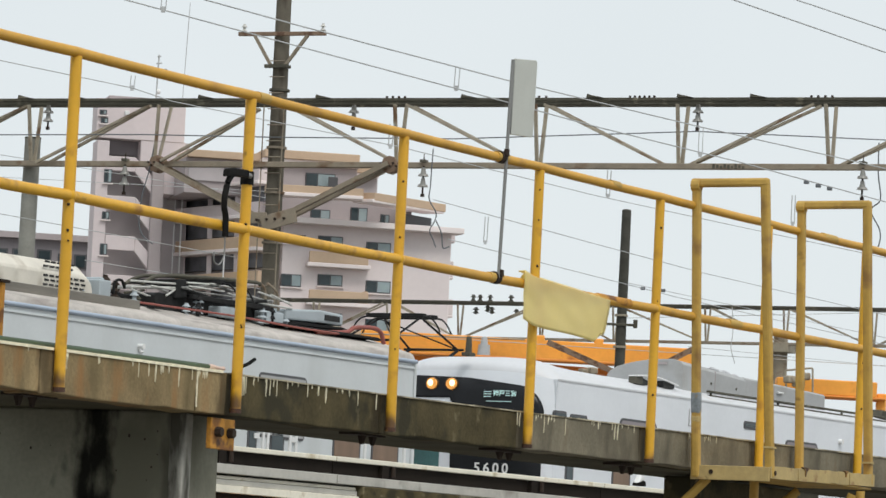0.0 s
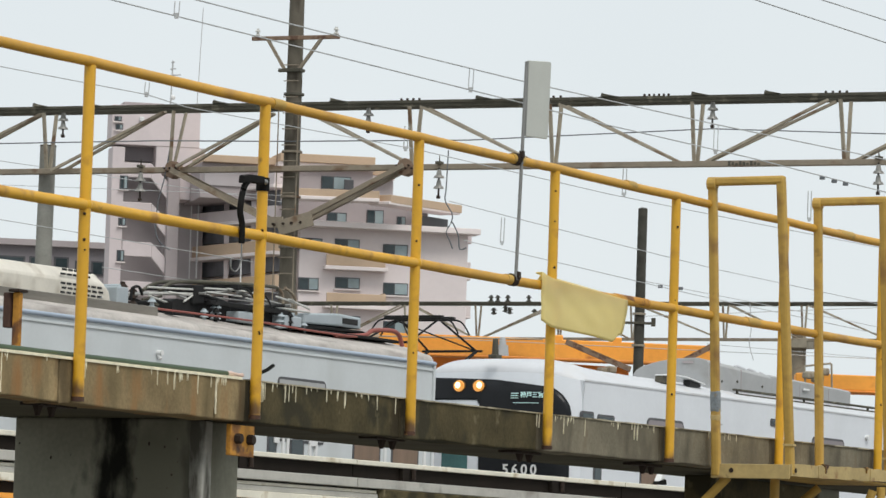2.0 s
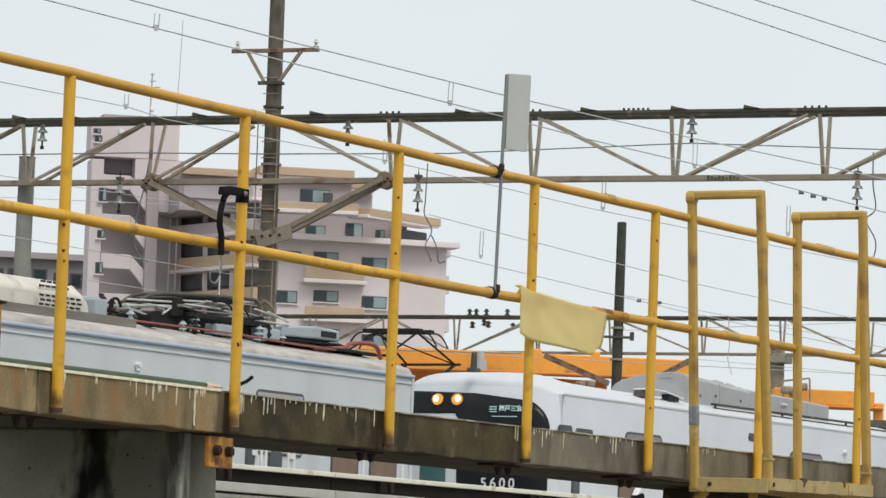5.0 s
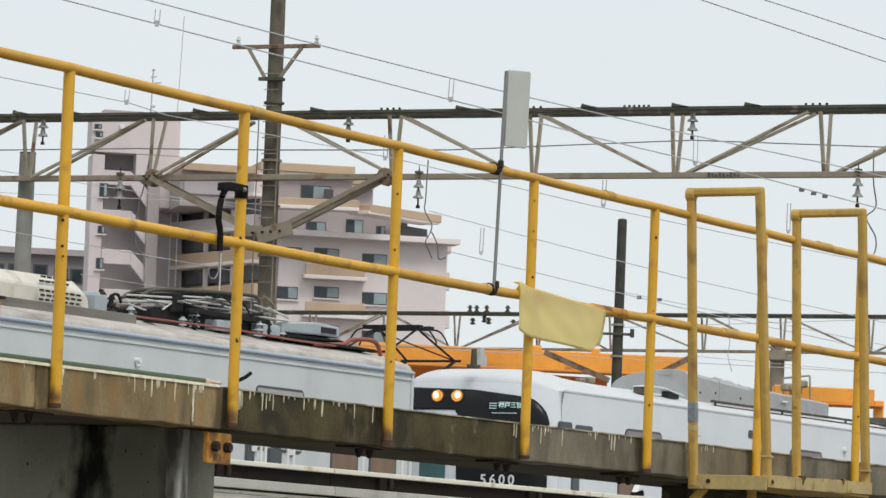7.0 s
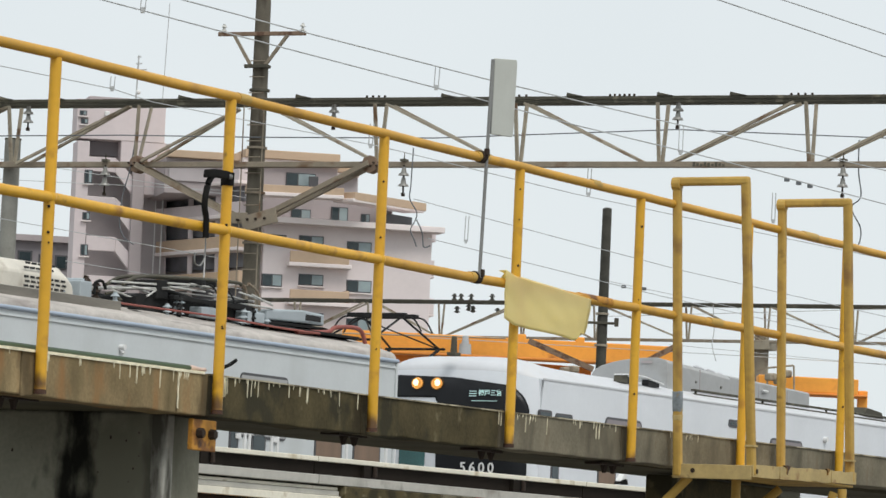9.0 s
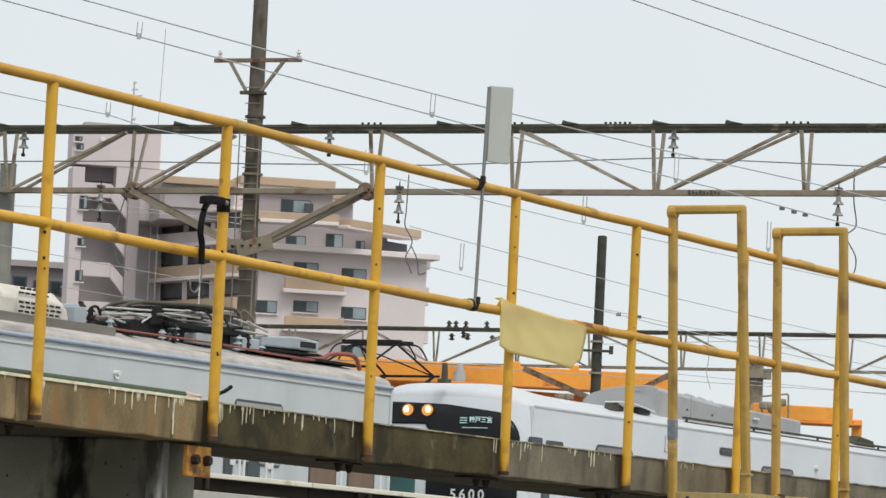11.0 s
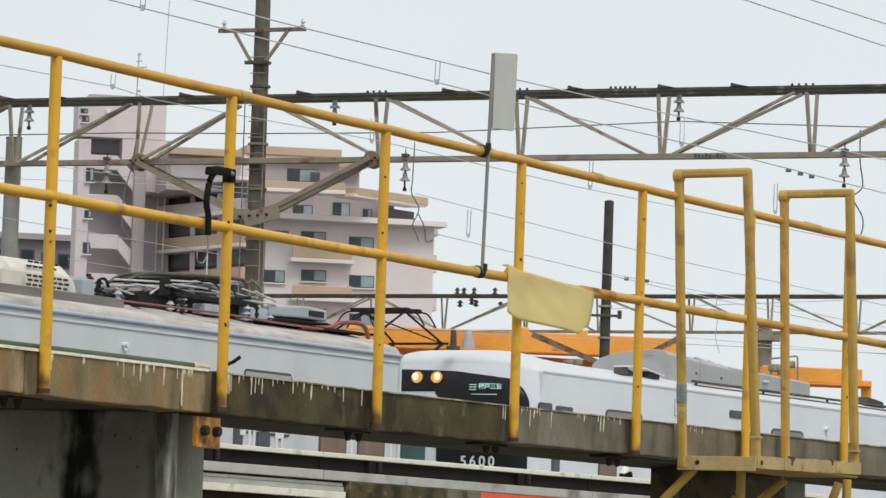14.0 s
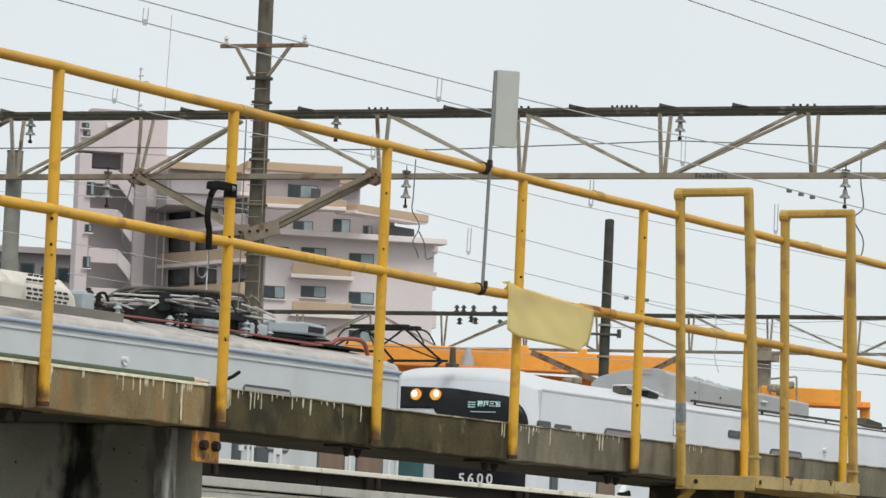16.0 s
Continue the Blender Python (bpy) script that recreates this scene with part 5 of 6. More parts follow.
span(bm, -0.25, 0.25, 0.0, 0.08, 12.90, 12.97)
part("lower_arm", bm, M_BEAM, mast, bevel=0.006)
for s in (-0.74, 1.0):
    bm = B()
    insulator(bm, (s, 0.03, 13.62), 0.16, 0.06, 2)
    part("pin_insulator", bm, M_TUBE, mast, "white pin insulator", smooth=True)
for dy in (-0.20, 0.24):
    bm = B()
    rod(bm, (dy, 0.0, 7.5), (dy, 0.0, 12.2), 0.013, n=8)
    part("conduit", bm, M_GALV_OLD, mast, smooth=True)
for k in range(18):
    z = 7.6 + 0.32 * k
    bm = B()
    rod(bm, (-0.12, 0.02, z), (0.2, 0.02, z), 0.010, n=6)
    part("rung", bm, M_GALV_OLD, mast)

mast2 = thing("line_mast", GANTRY, "grey-green pole standing under the gantry", "mast", "line masts")
bm = B()
rod(bm, (-5.64, 0.3, 1.0), (-5.57, 0.3, 11.5), 0.19, 0.165, n=18)
part("shaft", bm, M_POLE_GREEN, mast2, smooth=True)
bm = B()
rod(bm, (-5.57, 0.3, 11.5), (-5.57, 0.3, 11.53), 0.17, n=18)
part("cap", bm, M_BEAM, mast2)


def hanging_insulator(m, s, y, z, h, group="suspension insulators", up=False):
    it = thing("suspension_insulator", m, "grey porcelain suspension insulator string on the gantry", "insulator", group)
    bm = B()
    rod(bm, (s, y, z), (s, y, z - h), 0.02, n=8)
    part("rod", bm, M_BOLT, it)
    for k in range(2):
        bm = B()
        zz = z - h * (0.35 + 0.36 * k)
        rod(bm, (s, y, zz), (s, y, zz + 0.045), 0.108, 0.085, n=16)
        rod(bm, (s, y, zz + 0.045), (s, y, zz + 0.17), 0.06, 0.035, n=14)
        part("shed", bm, M_PORC, it, smooth=True)
    bm = B()
    box(bm, (s, y, z - h), (0.06, 0.06, 0.06))
    part("clamp", bm, M_BOLT, it)


for s in (-5.02, 1.83, 9.11):
    hanging_insulator(GANTRY, s, -0.1, TOP - 0.04, 0.48)
for s in (-3.2, 3.4, 12.49):
    hanging_insulator(GANTRY, s, -0.1, LOW - 0.02, 0.58)
    bm = B()
    box(bm, (s, -0.1, LOW + 0.075), (0.11, 0.16, 0.05))
    rod(bm, (s, -0.1, LOW + 0.1), (s, -0.1, LOW + 0.22), 0.015, 0.006, n=6)
    t = tagged(part("hanger_clamp", bm, M_BEAM, None), "dark clamp on the gantry's lower chord", "clamp", "hanger clamps")
    t.matrix_world = GANTRY

# second gantry farther off
FAR = frame_at(6.94, 190.00, 0, 114.6)
T2, L2 =  14.71,  13.38
nodes2 = [-12.9, -9.77, -6.79, -3.39, -0.38, 3.34, 6.47, 9.93, 13.03]
lace2 = []
for k, (a, b) in enumerate(zip(nodes2, nodes2[1:])):
    lace2.append((b - 0.2, T2 - 0.05, a + 0.1, L2) if k in (0, 2, 7) else (a + 0.2, T2 - 0.05, b - 0.1, L2))
g2 = gantry("line_gantry", FAR, -16, 30, T2, L2, [(s, s) for s in nodes2], lace2, "distant steel lattice gantry over the yard")
m4 = thing("line_mast", FAR, "grey concrete column carrying the distant gantry", "mast", "line masts")
bm = B()
s = 6.14
rod(bm, (s, 0.4, 1.0), (s, 0.4, L2 + 0.35), 0.30, 0.27, n=16)
part("shaft", bm, M_GALV_OLD, m4, smooth=True)
bm = B()
span(bm, s - 0.35, s + 0.5, -0.1, 0.7, L2 - 0.3, L2 + 0.05)
part("collar", bm, M_GALV, m4, bevel=0.02)
rng = random.Random(3)
for px in [-6.27, -5.99, -5.57, -4.7]:
    bm = B()
    insulator(bm, (px, 0, T2 + 0.05), 0.28, 0.12, 2)
    t = tagged(part("line_insulator", bm, M_POLE, None, smooth=True), "dark insulator on the distant gantry", "insulator", "far insulators")
    t.matrix_world = FAR
    bm = B()
    insulator(bm, (px + rng.uniform(0.0, 0.5), rng.uniform(-0.3, 0.3), T2 - rng.uniform(0.3, 0.6)), 0.26, 0.13, 2)
    t = tagged(part("line_insulator", bm, M_POLE, None, smooth=True), "dark insulator hanging below the distant gantry", "insulator", "far insulators")
    t.matrix_world = FAR

# slate pole
pole = thing("lamp_pole", pose(*(4.295, 120.00, 10.467)) , "slim slate grey steel pole with a small bracket", "pole")
x, y, z = (4.295, 120.00, 10.467)
bm = B()
rod(bm, (0, 0, -z + 0.5), (0.02, 0, 1.67), 0.15, 0.11, n=16)
part("shaft", bm, M_POLE, pole, smooth=True)
bm = B()
bmesh.ops.create_uvsphere(bm, u_segments=16, v_segments=8, radius=0.112, matrix=Matrix.Translation((0.02, 0, 1.67)) @ Matrix.Diagonal((1, 1, 0.4, 1)))
part("cap", bm, M_POLE, pole, smooth=True)
bm = B()
box(bm, (0, -0.12, -1.05), (0.75, 0.06, 0.06))
box(bm, (-0.42, -0.12, -1.0), (0.12, 0.12, 0.3))
box(bm, (0.34, -0.12, -1.02), (0.1, 0.1, 0.2))
part("bracket", bm, M_BEAM, pole, bevel=0.01)
for z in (-0.85, -1.6):
    bm = B()
    rod(bm, (0, 0, z), (0, 0, z + 0.05), 0.16, n=14)
    part("band", bm, M_GALV, pole)

# ---- wires ----


def wire(pts, r, m=M_WIRE, start=True, end=True, label="thin grey overhead wire", name="overhead_wire"):
    """A wire through pts, carried on past its open ends."""
    pts = [Vector(p) for p in pts]
    if start:
        pts = [pts[0] + (pts[0] - pts[1]).normalized() * 25] + pts
    if end:
        pts = pts + [pts[-1] + (pts[-1] - pts[-2]).normalized() * 60]
    bm = B()
    tube(bm, pts, r, 6)
    return tagged(part(name, bm, m, None, smooth=True), label, "wire", "overhead wires")


def dropper(a, b, r=0.012):
    a, b = Vector(a), Vector(b)
    bm = B()
    o = Vector((0.03, 0, 0))
    tube(bm, [a - o, b - o], r, 5)
    tube(bm, [a + o, b + o], r, 5)
    box(bm, b, (0.05, 0.05, 0.07))
    return tagged(part("dropper", bm, M_WIRE, None), "small wire dropper with clamp", "dropper", "wire droppers")


wire([(-4.38, 62.00, 9.425), (-2.03, 66.03, 9.355), (0.73, 70.74, 9.275), (2.12, 73.12, 9.225), (4.41, 77.04, 9.205), (6.85, 81.23, 9.13)], 0.0092, M_WIRE, True, True)
wire([(-3.34, 62.00, 9.46), (-1.98, 64.32, 9.42), (0.78, 69.04, 9.375), (2.02, 71.17, 9.38), (3.72, 74.09, 9.39), (6.04, 78.06, 9.44), (6.95, 79.63, 9.45)], 0.0092, M_WIRE, True, True)
wire([(2.272, 57.00, 9.321), (3.925, 60.00, 9.274), (5.729, 63.00, 9.181)], 0.0079, M_WIRE, True, True)
wire([(2.945, 57.00, 9.353), (4.26, 59.25, 9.322), (5.582, 61.50, 9.279)], 0.0076, M_WIRE, True, True)
wire([(-6.25, 70.00, 9.42), (-4.60, 72.81, 9.43), (-4.07, 73.71, 9.36), (-0.80, 79.32, 9.41), (2.46, 84.91, 9.30), (5.15, 89.54, 9.29), (8.24, 94.84, 9.29)], 0.0072, M_WIRE, True, True)
wire([(-8.86, 100.00, 11.30), (-6.06, 100.00, 11.44), (-3.48, 100.00, 11.51), (0.10, 100.00, 11.65), (4.91, 100.00, 12.03), (8.71, 100.00, 12.04)], 0.013, M_WIRE_DARK, True, True)
wire([(-9.73, 110.00, 11.83), (-3.86, 120.08, 12.00)], 0.0086, M_WIRE, True, False)
wire([(-10.59, 120.00, 12.23), (-4.49, 130.52, 13.12)], 0.0079, M_WIRE, True, False)
wire([(-8.35, 95.00, 9.32), (-4.15, 102.21, 9.25)], 0.0079, M_WIRE, True, False)
wire([(-7.08, 100.00, 8.89), (-3.57, 106.03, 8.87)], 0.0079, M_WIRE, False, False)
wire([(-0.22, 90.00, 9.54), (2.78, 95.15, 9.32), (5.07, 99.06, 9.16), (9.38, 106.47, 9.01)], 0.0079, M_WIRE, False, True)
wire([(0.06, 92.00, 9.01), (4.68, 99.93, 8.71), (9.56, 108.31, 8.50)], 0.0079, M_WIRE, False, True)
wire([(4.33, 120.00, 10.44), (11.59, 131.43, 10.16)], 0.0079, M_WIRE, False, True)
wire([(5.36, 150.00, 11.575), (13.21, 150.00, 12.12)], 0.0108, M_WIRE, False, True)
wire([(0.03, 150.00, 10.73), (13.26, 150.00, 10.53)], 0.0115, M_WIRE, False, True)
wire([(6.91, 140.00, 10.21), (13.35, 151.10, 10.59)], 0.0086, M_WIRE, False, True)
dropper((-3.64, 63.00, 9.56), (-3.65, 63.00, 9.38), 0.007)
dropper((0.08, 70.00, 9.63), (0.07, 70.00, 9.34), 0.007)
dropper((3.80, 76.00, 9.59), (3.80, 76.00, 9.18), 0.007)
dropper((-4.61, 73.00, 9.63), (-4.62, 73.00, 9.45), 0.007)
dropper((-0.91, 80.00, 9.83), (-0.92, 80.00, 9.47), 0.01)
dropper((0.79, 95.00, 9.70), (0.78, 95.00, 9.22), 0.01)
dropper((2.80, 87.00, 9.93), (2.79, 87.00, 9.48), 0.01)
dropper((6.34, 92.00, 10.11), (6.34, 92.00, 9.59), 0.01)
bm = B()
tube(bm, curve_pts([(-0.29, 98.00, 11.24), (-0.31, 98.00, 10.52), (-0.32, 98.00, 10.25), (-0.18, 98.00, 10.00), (-0.19, 98.00, 9.84), (-0.28, 98.00, 9.64), (-0.20, 98.00, 9.45), (-0.15, 98.00, 9.32)]), 0.014, 6)
tagged(part('jumper_wire', bm, M_WIRE_DARK, None, smooth=True), 'dark slack jumper wire hanging from the gantry', 'wire', 'jumper wires')
bm = B()
tube(bm, curve_pts([(-0.17, 98.00, 9.84), (-0.05, 98.00, 9.59), (-0.01, 98.00, 9.32), (0.12, 98.00, 9.35)]), 0.014, 6)
tagged(part('jumper_wire', bm, M_WIRE_DARK, None, smooth=True), 'dark slack jumper wire hanging from the gantry', 'wire', 'jumper wires')
bm = B()
tube(bm, curve_pts([(-5.87, 101.00, 11.45), (-5.96, 101.00, 10.82), (-6.07, 101.00, 10.34), (-6.11, 101.00, 9.79), (-6.02, 101.00, 9.51), (-5.81, 101.00, 9.35)]), 0.014, 6)
tagged(part('jumper_wire', bm, M_WIRE_DARK, None, smooth=True), 'dark slack jumper wire hanging from the gantry', 'wire', 'jumper wires')
bm = B()
tube(bm, curve_pts([(8.11, 95.00, 11.46), (8.12, 95.00, 10.87), (8.18, 95.00, 10.39), (8.01, 95.00, 10.17), (8.19, 95.00, 9.81), (8.19, 95.00, 9.54), (8.09, 95.00, 9.38)]), 0.014, 6)
tagged(part('jumper_wire', bm, M_WIRE_DARK, None, smooth=True), 'dark slack jumper wire hanging from the gantry', 'wire', 'jumper wires')
for dx, bend in ((4.4, 0.08), (9.52, -0.05)):
    bm = B()
    tube(bm, curve_pts([(dx, -0.24, T2 + 0.02), (dx + bend, -0.26, T2 - 0.95), (dx + bend * 0.5, -0.3, T2 - 1.5), (dx + bend + 0.14, -0.3, T2 - 2.1)]), 0.016, 6)
    t = tagged(part('jumper_wire', bm, M_WIRE, None, smooth=True), 'grey slack jumper wire hanging from the distant gantry', 'wire', 'jumper wires')
    t.matrix_world = FAR
for p in ((5.99, 84.00, 9.60), (6.19, 84.00, 9.55), (6.38, 84.00, 9.51), (3.93, 98.70, 8.765), (4.33, 98.70, 8.74)):
    bm = B()
    box(bm, p, (0.09, 0.07, 0.06))
    tagged(part('wire_clamp', bm, M_WIRE_DARK, None, bevel=0.01), 'small dark clamp on an overhead wire', 'clamp', 'wire clamps')

# ---- orange gantry crane behind the trains ----
crane = thing("gantry_crane", Matrix(), "orange painted steel gantry crane behind the trains", "crane")
def crane_beam(a, b, h, d, m, name="girder"):
    a, b = Vector(a), Vector(b)
    bm = B()
    bar(bm, (a + b) / 2 + (a - b) / 2, b, d, h)
    return part(name, bm, m, crane, bevel=0.03)
crane_beam((-2.55, 165.00, 11.45), (8.31, 165.00, 11.34), 0.62, 1.2, M_ORANGE)
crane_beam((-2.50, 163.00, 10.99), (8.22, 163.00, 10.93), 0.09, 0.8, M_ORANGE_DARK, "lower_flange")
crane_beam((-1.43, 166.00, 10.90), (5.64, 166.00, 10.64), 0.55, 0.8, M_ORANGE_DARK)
crane_beam((10.04, 150.00, 9.80), (13.01, 150.00, 9.77), 0.46, 1.0, M_ORANGE)
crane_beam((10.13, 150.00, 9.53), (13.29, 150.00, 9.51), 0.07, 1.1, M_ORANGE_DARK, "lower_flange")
for q in ((13.18, 150.00, 9.69), (-1.43, 166.00, 10.90), (6.74, 166.00, 11.01), (10.3, 150.50, 9.69)):
    crane_beam(q, (q[0], q[1], -0.1), 0.28, 0.4, M_ORANGE, "leg")
crane_beam((-2.54, 164.00, 11.60), (2.78, 164.00, 11.66), 0.05, 0.06, M_GALV, "hand_rail")
for a, b in (((10.24, 149.00, 10.20), (11.04, 149.00, 10.31)), ((11.04, 149.00, 10.31), (11.08, 149.00, 9.39)), ((10.24, 149.00, 10.20), (10.30, 149.00, 9.53))):
    crane_beam(a, b, 0.06, 0.06, M_GALV, "rail_frame")
for px in ((5.2, 164.60, 11.72), (3.29, 164.60, 11.74)):
    bm = B()
    box(bm, px, (0.3, 0.4, 0.22))
    part("winch_box", bm, M_ORANGE, crane, bevel=0.04)
for q in ((10.64, 149.00, 9.84), (10.80, 149.00, 10.05), (10.38, 149.00, 9.94), (5.01, 164.00, 10.75), (4.74, 164.00, 10.70)):
    bm = B()
    box(bm, q, (0.3, 0.3, 0.22), 0.6)
    part("fitting", bm, M_GALV, crane, bevel=0.05)
bm = B()
rod(bm, (1.47, 163.9, 11.02), (1.47, 163.9, 11.42), 0.22, 0.19, n=14)
rod(bm, (1.47, 163.9, 11.42), (1.47, 163.9, 11.68), 0.13, 0.09, n=14)
part("lamp_housing", bm, M_BOX, crane, "pale grey lamp housing on the crane girder", smooth=True)
bm = B()
box(bm, (1.47, 164.25, 11.3), (0.2, 0.6, 0.12))
part("lamp_bracket", bm, M_ORANGE, crane)
for q0, q1 in (((3.22, 150.00, 10.76), (5.17, 150.00, 9.99)), ((6.42, 150.00, 10.12), (7.61, 150.00, 10.80))):
    bm = B()
    bar(bm, q0, q1, 0.16, 0.16)
    tagged(part("stay_bar", bm, M_GUSSET, None), "weathered steel stay bar before the crane", "brace", "stay bars")

# ---- apartment building ----
HOUSE = frame_at(-13.50, 390.00, 0, 78.0)
house = thing("apartment_building", Matrix(), "mauve tiled apartment building with tan balcony bands", "building")


def block(name, x0, x1, z0, z1, y0, y1, m, parent=house, bevel=0.05, label=""):
    bm = B()
    span(bm, x0, x1, y0, y1, z0, z1)
    bm.transform(HOUSE)
    return part(name, bm, m, parent, label, bevel)


def band(name, a, b, h, d, m):
    """A level slab between two points, h high and d deep."""
    bm = B()
    a, b = Vector(a), Vector(b)
    if abs(a.z - b.z) < 4:
        b.z = a.z = (a.z + b.z) / 2
    bar(bm, a, b, d, h)
    return part(name, bm, m, house, bevel=0.04)


def stair_flight(x0, x1, x2, z0, z1):
    """One turn of the open stair: a landing parapet and a sloping one."""
    bm = B()
    span(bm, x0, x1, 8.0, 8.25, z0 - 1.15, z0)
    bm.transform(HOUSE)
    part("landing_parapet", bm, M_WALL, house, bevel=0.05)
    bm = B()
    prism(bm, [(x1, z0), (x2, z1), (x2, z1 - 1.5), (x1, z0 - 1.15)], 8.0, 8.25)
    bm.transform(HOUSE)
    part("stair_parapet", bm, M_WALL, house, bevel=0.05)

def hwin(x0, x1, z0, z1, y, lit=0.5):
    """A sliding window: dark frame, two panes, a sill."""
    w = block("window", x0, x1, z0, z1, y - 0.10, y + 0.2, M_FRAME, bevel=0.02)
    xm = x0 + (x1 - x0) * lit
    block("pane", x0 + 0.08, xm - 0.04, z0 + 0.08, z1 - 0.08, y - 0.13, y, M_GLASS, w, 0)
    block("pane", xm + 0.04, x1 - 0.08, z0 + 0.08, z1 - 0.08, y - 0.15, y, M_PANE, w, 0)
    block("sill", x0 - 0.1, x1 + 0.1, z0 - 0.12, z0 - 0.02, y - 0.22, y, M_PALE, w, 0.01)


block("tower", -12.74, -5.72, 40.12, 43.24, 8.0, 10.5, M_WALL, bevel=0.05, label="mauve stair tower")
block("tower_cap", -11.76, -8.54, 43.24, 43.55, 8.5, 10.4, M_WALL2, bevel=0.05, label="")
block("tower_side", -12.59, -11.61, 22.93, 39.92, 8.0, 10.5, M_WALL, bevel=0.05, label="")
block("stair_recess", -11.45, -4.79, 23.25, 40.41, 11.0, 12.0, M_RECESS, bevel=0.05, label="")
# Added grey panel stands in for the shade inside the tower opening.
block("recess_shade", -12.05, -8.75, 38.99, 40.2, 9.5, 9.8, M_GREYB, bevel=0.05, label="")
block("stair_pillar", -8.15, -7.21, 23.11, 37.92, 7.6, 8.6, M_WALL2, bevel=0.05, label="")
block("tower_wall", -9.14, -5.60, 38.00, 40.18, 8.05, 11.5, M_WALL, bevel=0.05, label="")
block("tower_wall", -7.35, -5.46, 36.00, 38.03, 8.1, 11.5, M_WALL, bevel=0.05, label="")
stair_flight(-11.83, -9.50, -7.72, 38.73, 36.95)
stair_flight(-11.70, -9.38, -7.59, 35.62, 33.83)
stair_flight(-11.57, -9.25, -7.47, 32.51, 30.72)
stair_flight(-11.44, -9.12, -7.34, 29.41, 27.62)
stair_flight(-11.31, -8.99, -7.22, 26.31, 24.51)
hwin(-12.55, -11.97, 41.91, 42.31, 8.0)
hwin(-12.43, -11.85, 41.25, 41.69, 8.0)
hwin(-11.94, -11.31, 36.60, 37.67, 8.0)
hwin(-11.94, -11.36, 33.71, 34.33, 8.0)
hwin(-11.97, -11.39, 30.91, 31.80, 8.0)
block("wall_lamp", -10.58, -10.22, 41.99, 42.35, 7.7, 8.0, M_WHITE, bevel=0.05, label="")
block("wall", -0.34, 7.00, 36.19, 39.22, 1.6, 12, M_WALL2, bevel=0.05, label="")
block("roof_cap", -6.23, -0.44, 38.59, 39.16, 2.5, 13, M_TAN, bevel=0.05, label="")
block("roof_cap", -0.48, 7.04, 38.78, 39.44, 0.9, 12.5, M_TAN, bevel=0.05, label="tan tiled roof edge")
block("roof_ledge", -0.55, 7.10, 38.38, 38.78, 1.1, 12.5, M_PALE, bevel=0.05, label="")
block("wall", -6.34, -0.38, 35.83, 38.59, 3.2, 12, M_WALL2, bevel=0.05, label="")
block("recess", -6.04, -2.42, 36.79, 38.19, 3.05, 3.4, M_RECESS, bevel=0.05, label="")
block("roof_cap", 5.86, 9.08, 38.26, 38.79, 3.2, 12.5, M_TAN, bevel=0.05, label="")
block("roof_ledge", 5.88, 9.10, 37.95, 38.26, 3.3, 12.5, M_PALE, bevel=0.05, label="")
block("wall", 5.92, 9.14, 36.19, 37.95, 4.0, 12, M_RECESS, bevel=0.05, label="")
hwin(2.92, 5.28, 36.80, 37.85, 1.6, 0.4)
block("balcony_rail", 4.62, 5.38, 36.72, 37.60, 0.9, 1.0, M_FRAME, bevel=0.05, label="")
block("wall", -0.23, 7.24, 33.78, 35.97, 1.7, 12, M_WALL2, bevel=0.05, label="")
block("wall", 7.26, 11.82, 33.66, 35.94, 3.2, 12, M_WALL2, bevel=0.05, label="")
band("balcony_band", (-13.89, 388.00, 36.08), (-6.41, 388.60, 35.96), 0.7, 2.4, M_TAN)
band("ledge", (-13.86, 387.70, 35.74), (-6.39, 388.30, 35.59), 0.28, 2.0, M_PALE)
band("balcony_band", (-6.41, 388.60, 35.92), (-0.91, 396.00, 35.79), 0.62, 2.4, M_TAN)
band("ledge", (-6.39, 388.30, 35.59), (-0.90, 395.80, 35.47), 0.26, 2.0, M_PALE)
hwin(6.63, 7.97, 34.20, 35.39, 1.65, 0.45)
hwin(9.32, 10.04, 34.02, 35.12, 3.2, 0.5)
hwin(3.47, 5.03, 34.17, 35.05, 1.7, 0.5)
band("balcony_rail", (-3.08, 394.00, 34.75), (-1.05, 397.00, 34.76), 0.8, 0.08, M_FRAME)
block("wall", 1.11, 14.42, -0.52, 33.79, 0, 14, M_WALL_LIGHT, bevel=0.05, label="pinkish grey tiled wall")
band("parapet", (-13.31, 389.00, 33.91), (1.32, 393.00, 33.80), 0.45, 2.0, M_PALE)
block("parapet_return", 13.77, 15.03, 33.11, 33.82, 1.5, 5, M_WALL, bevel=0.05, label="")
hwin(3.86, 5.82, 32.00, 32.88, 0.0, 0.5)
hwin(7.67, 9.63, 31.67, 32.64, 0.0, 0.45)
hwin(1.10, 2.88, 32.12, 32.82, 0.0, 0.5)
block("balcony_front", 3.07, 7.74, 30.71, 31.59, -1.0, -0.8, M_TAN, bevel=0.05, label="tan balcony front")
block("balcony_slab", 2.96, 7.94, 30.41, 30.72, -1.05, 0, M_PALE, bevel=0.05, label="")
block("balcony_side", 7.43, 7.74, 30.83, 31.70, -0.8, 0, M_TAN, bevel=0.05, label="")
block("side_balcony", 13.85, 15.11, 30.47, 31.70, 2.0, 5, M_WALL_LIGHT, bevel=0.05, label="")
block("side_slab", 13.88, 15.14, 30.29, 30.47, 2.0, 5, M_PALE, bevel=0.05, label="")
hwin(3.98, 5.93, 29.02, 29.90, 0.0, 0.5)
hwin(7.78, 9.75, 28.69, 29.65, 0.0, 0.45)
hwin(1.10, 2.69, 28.78, 29.75, 0.0, 0.5)
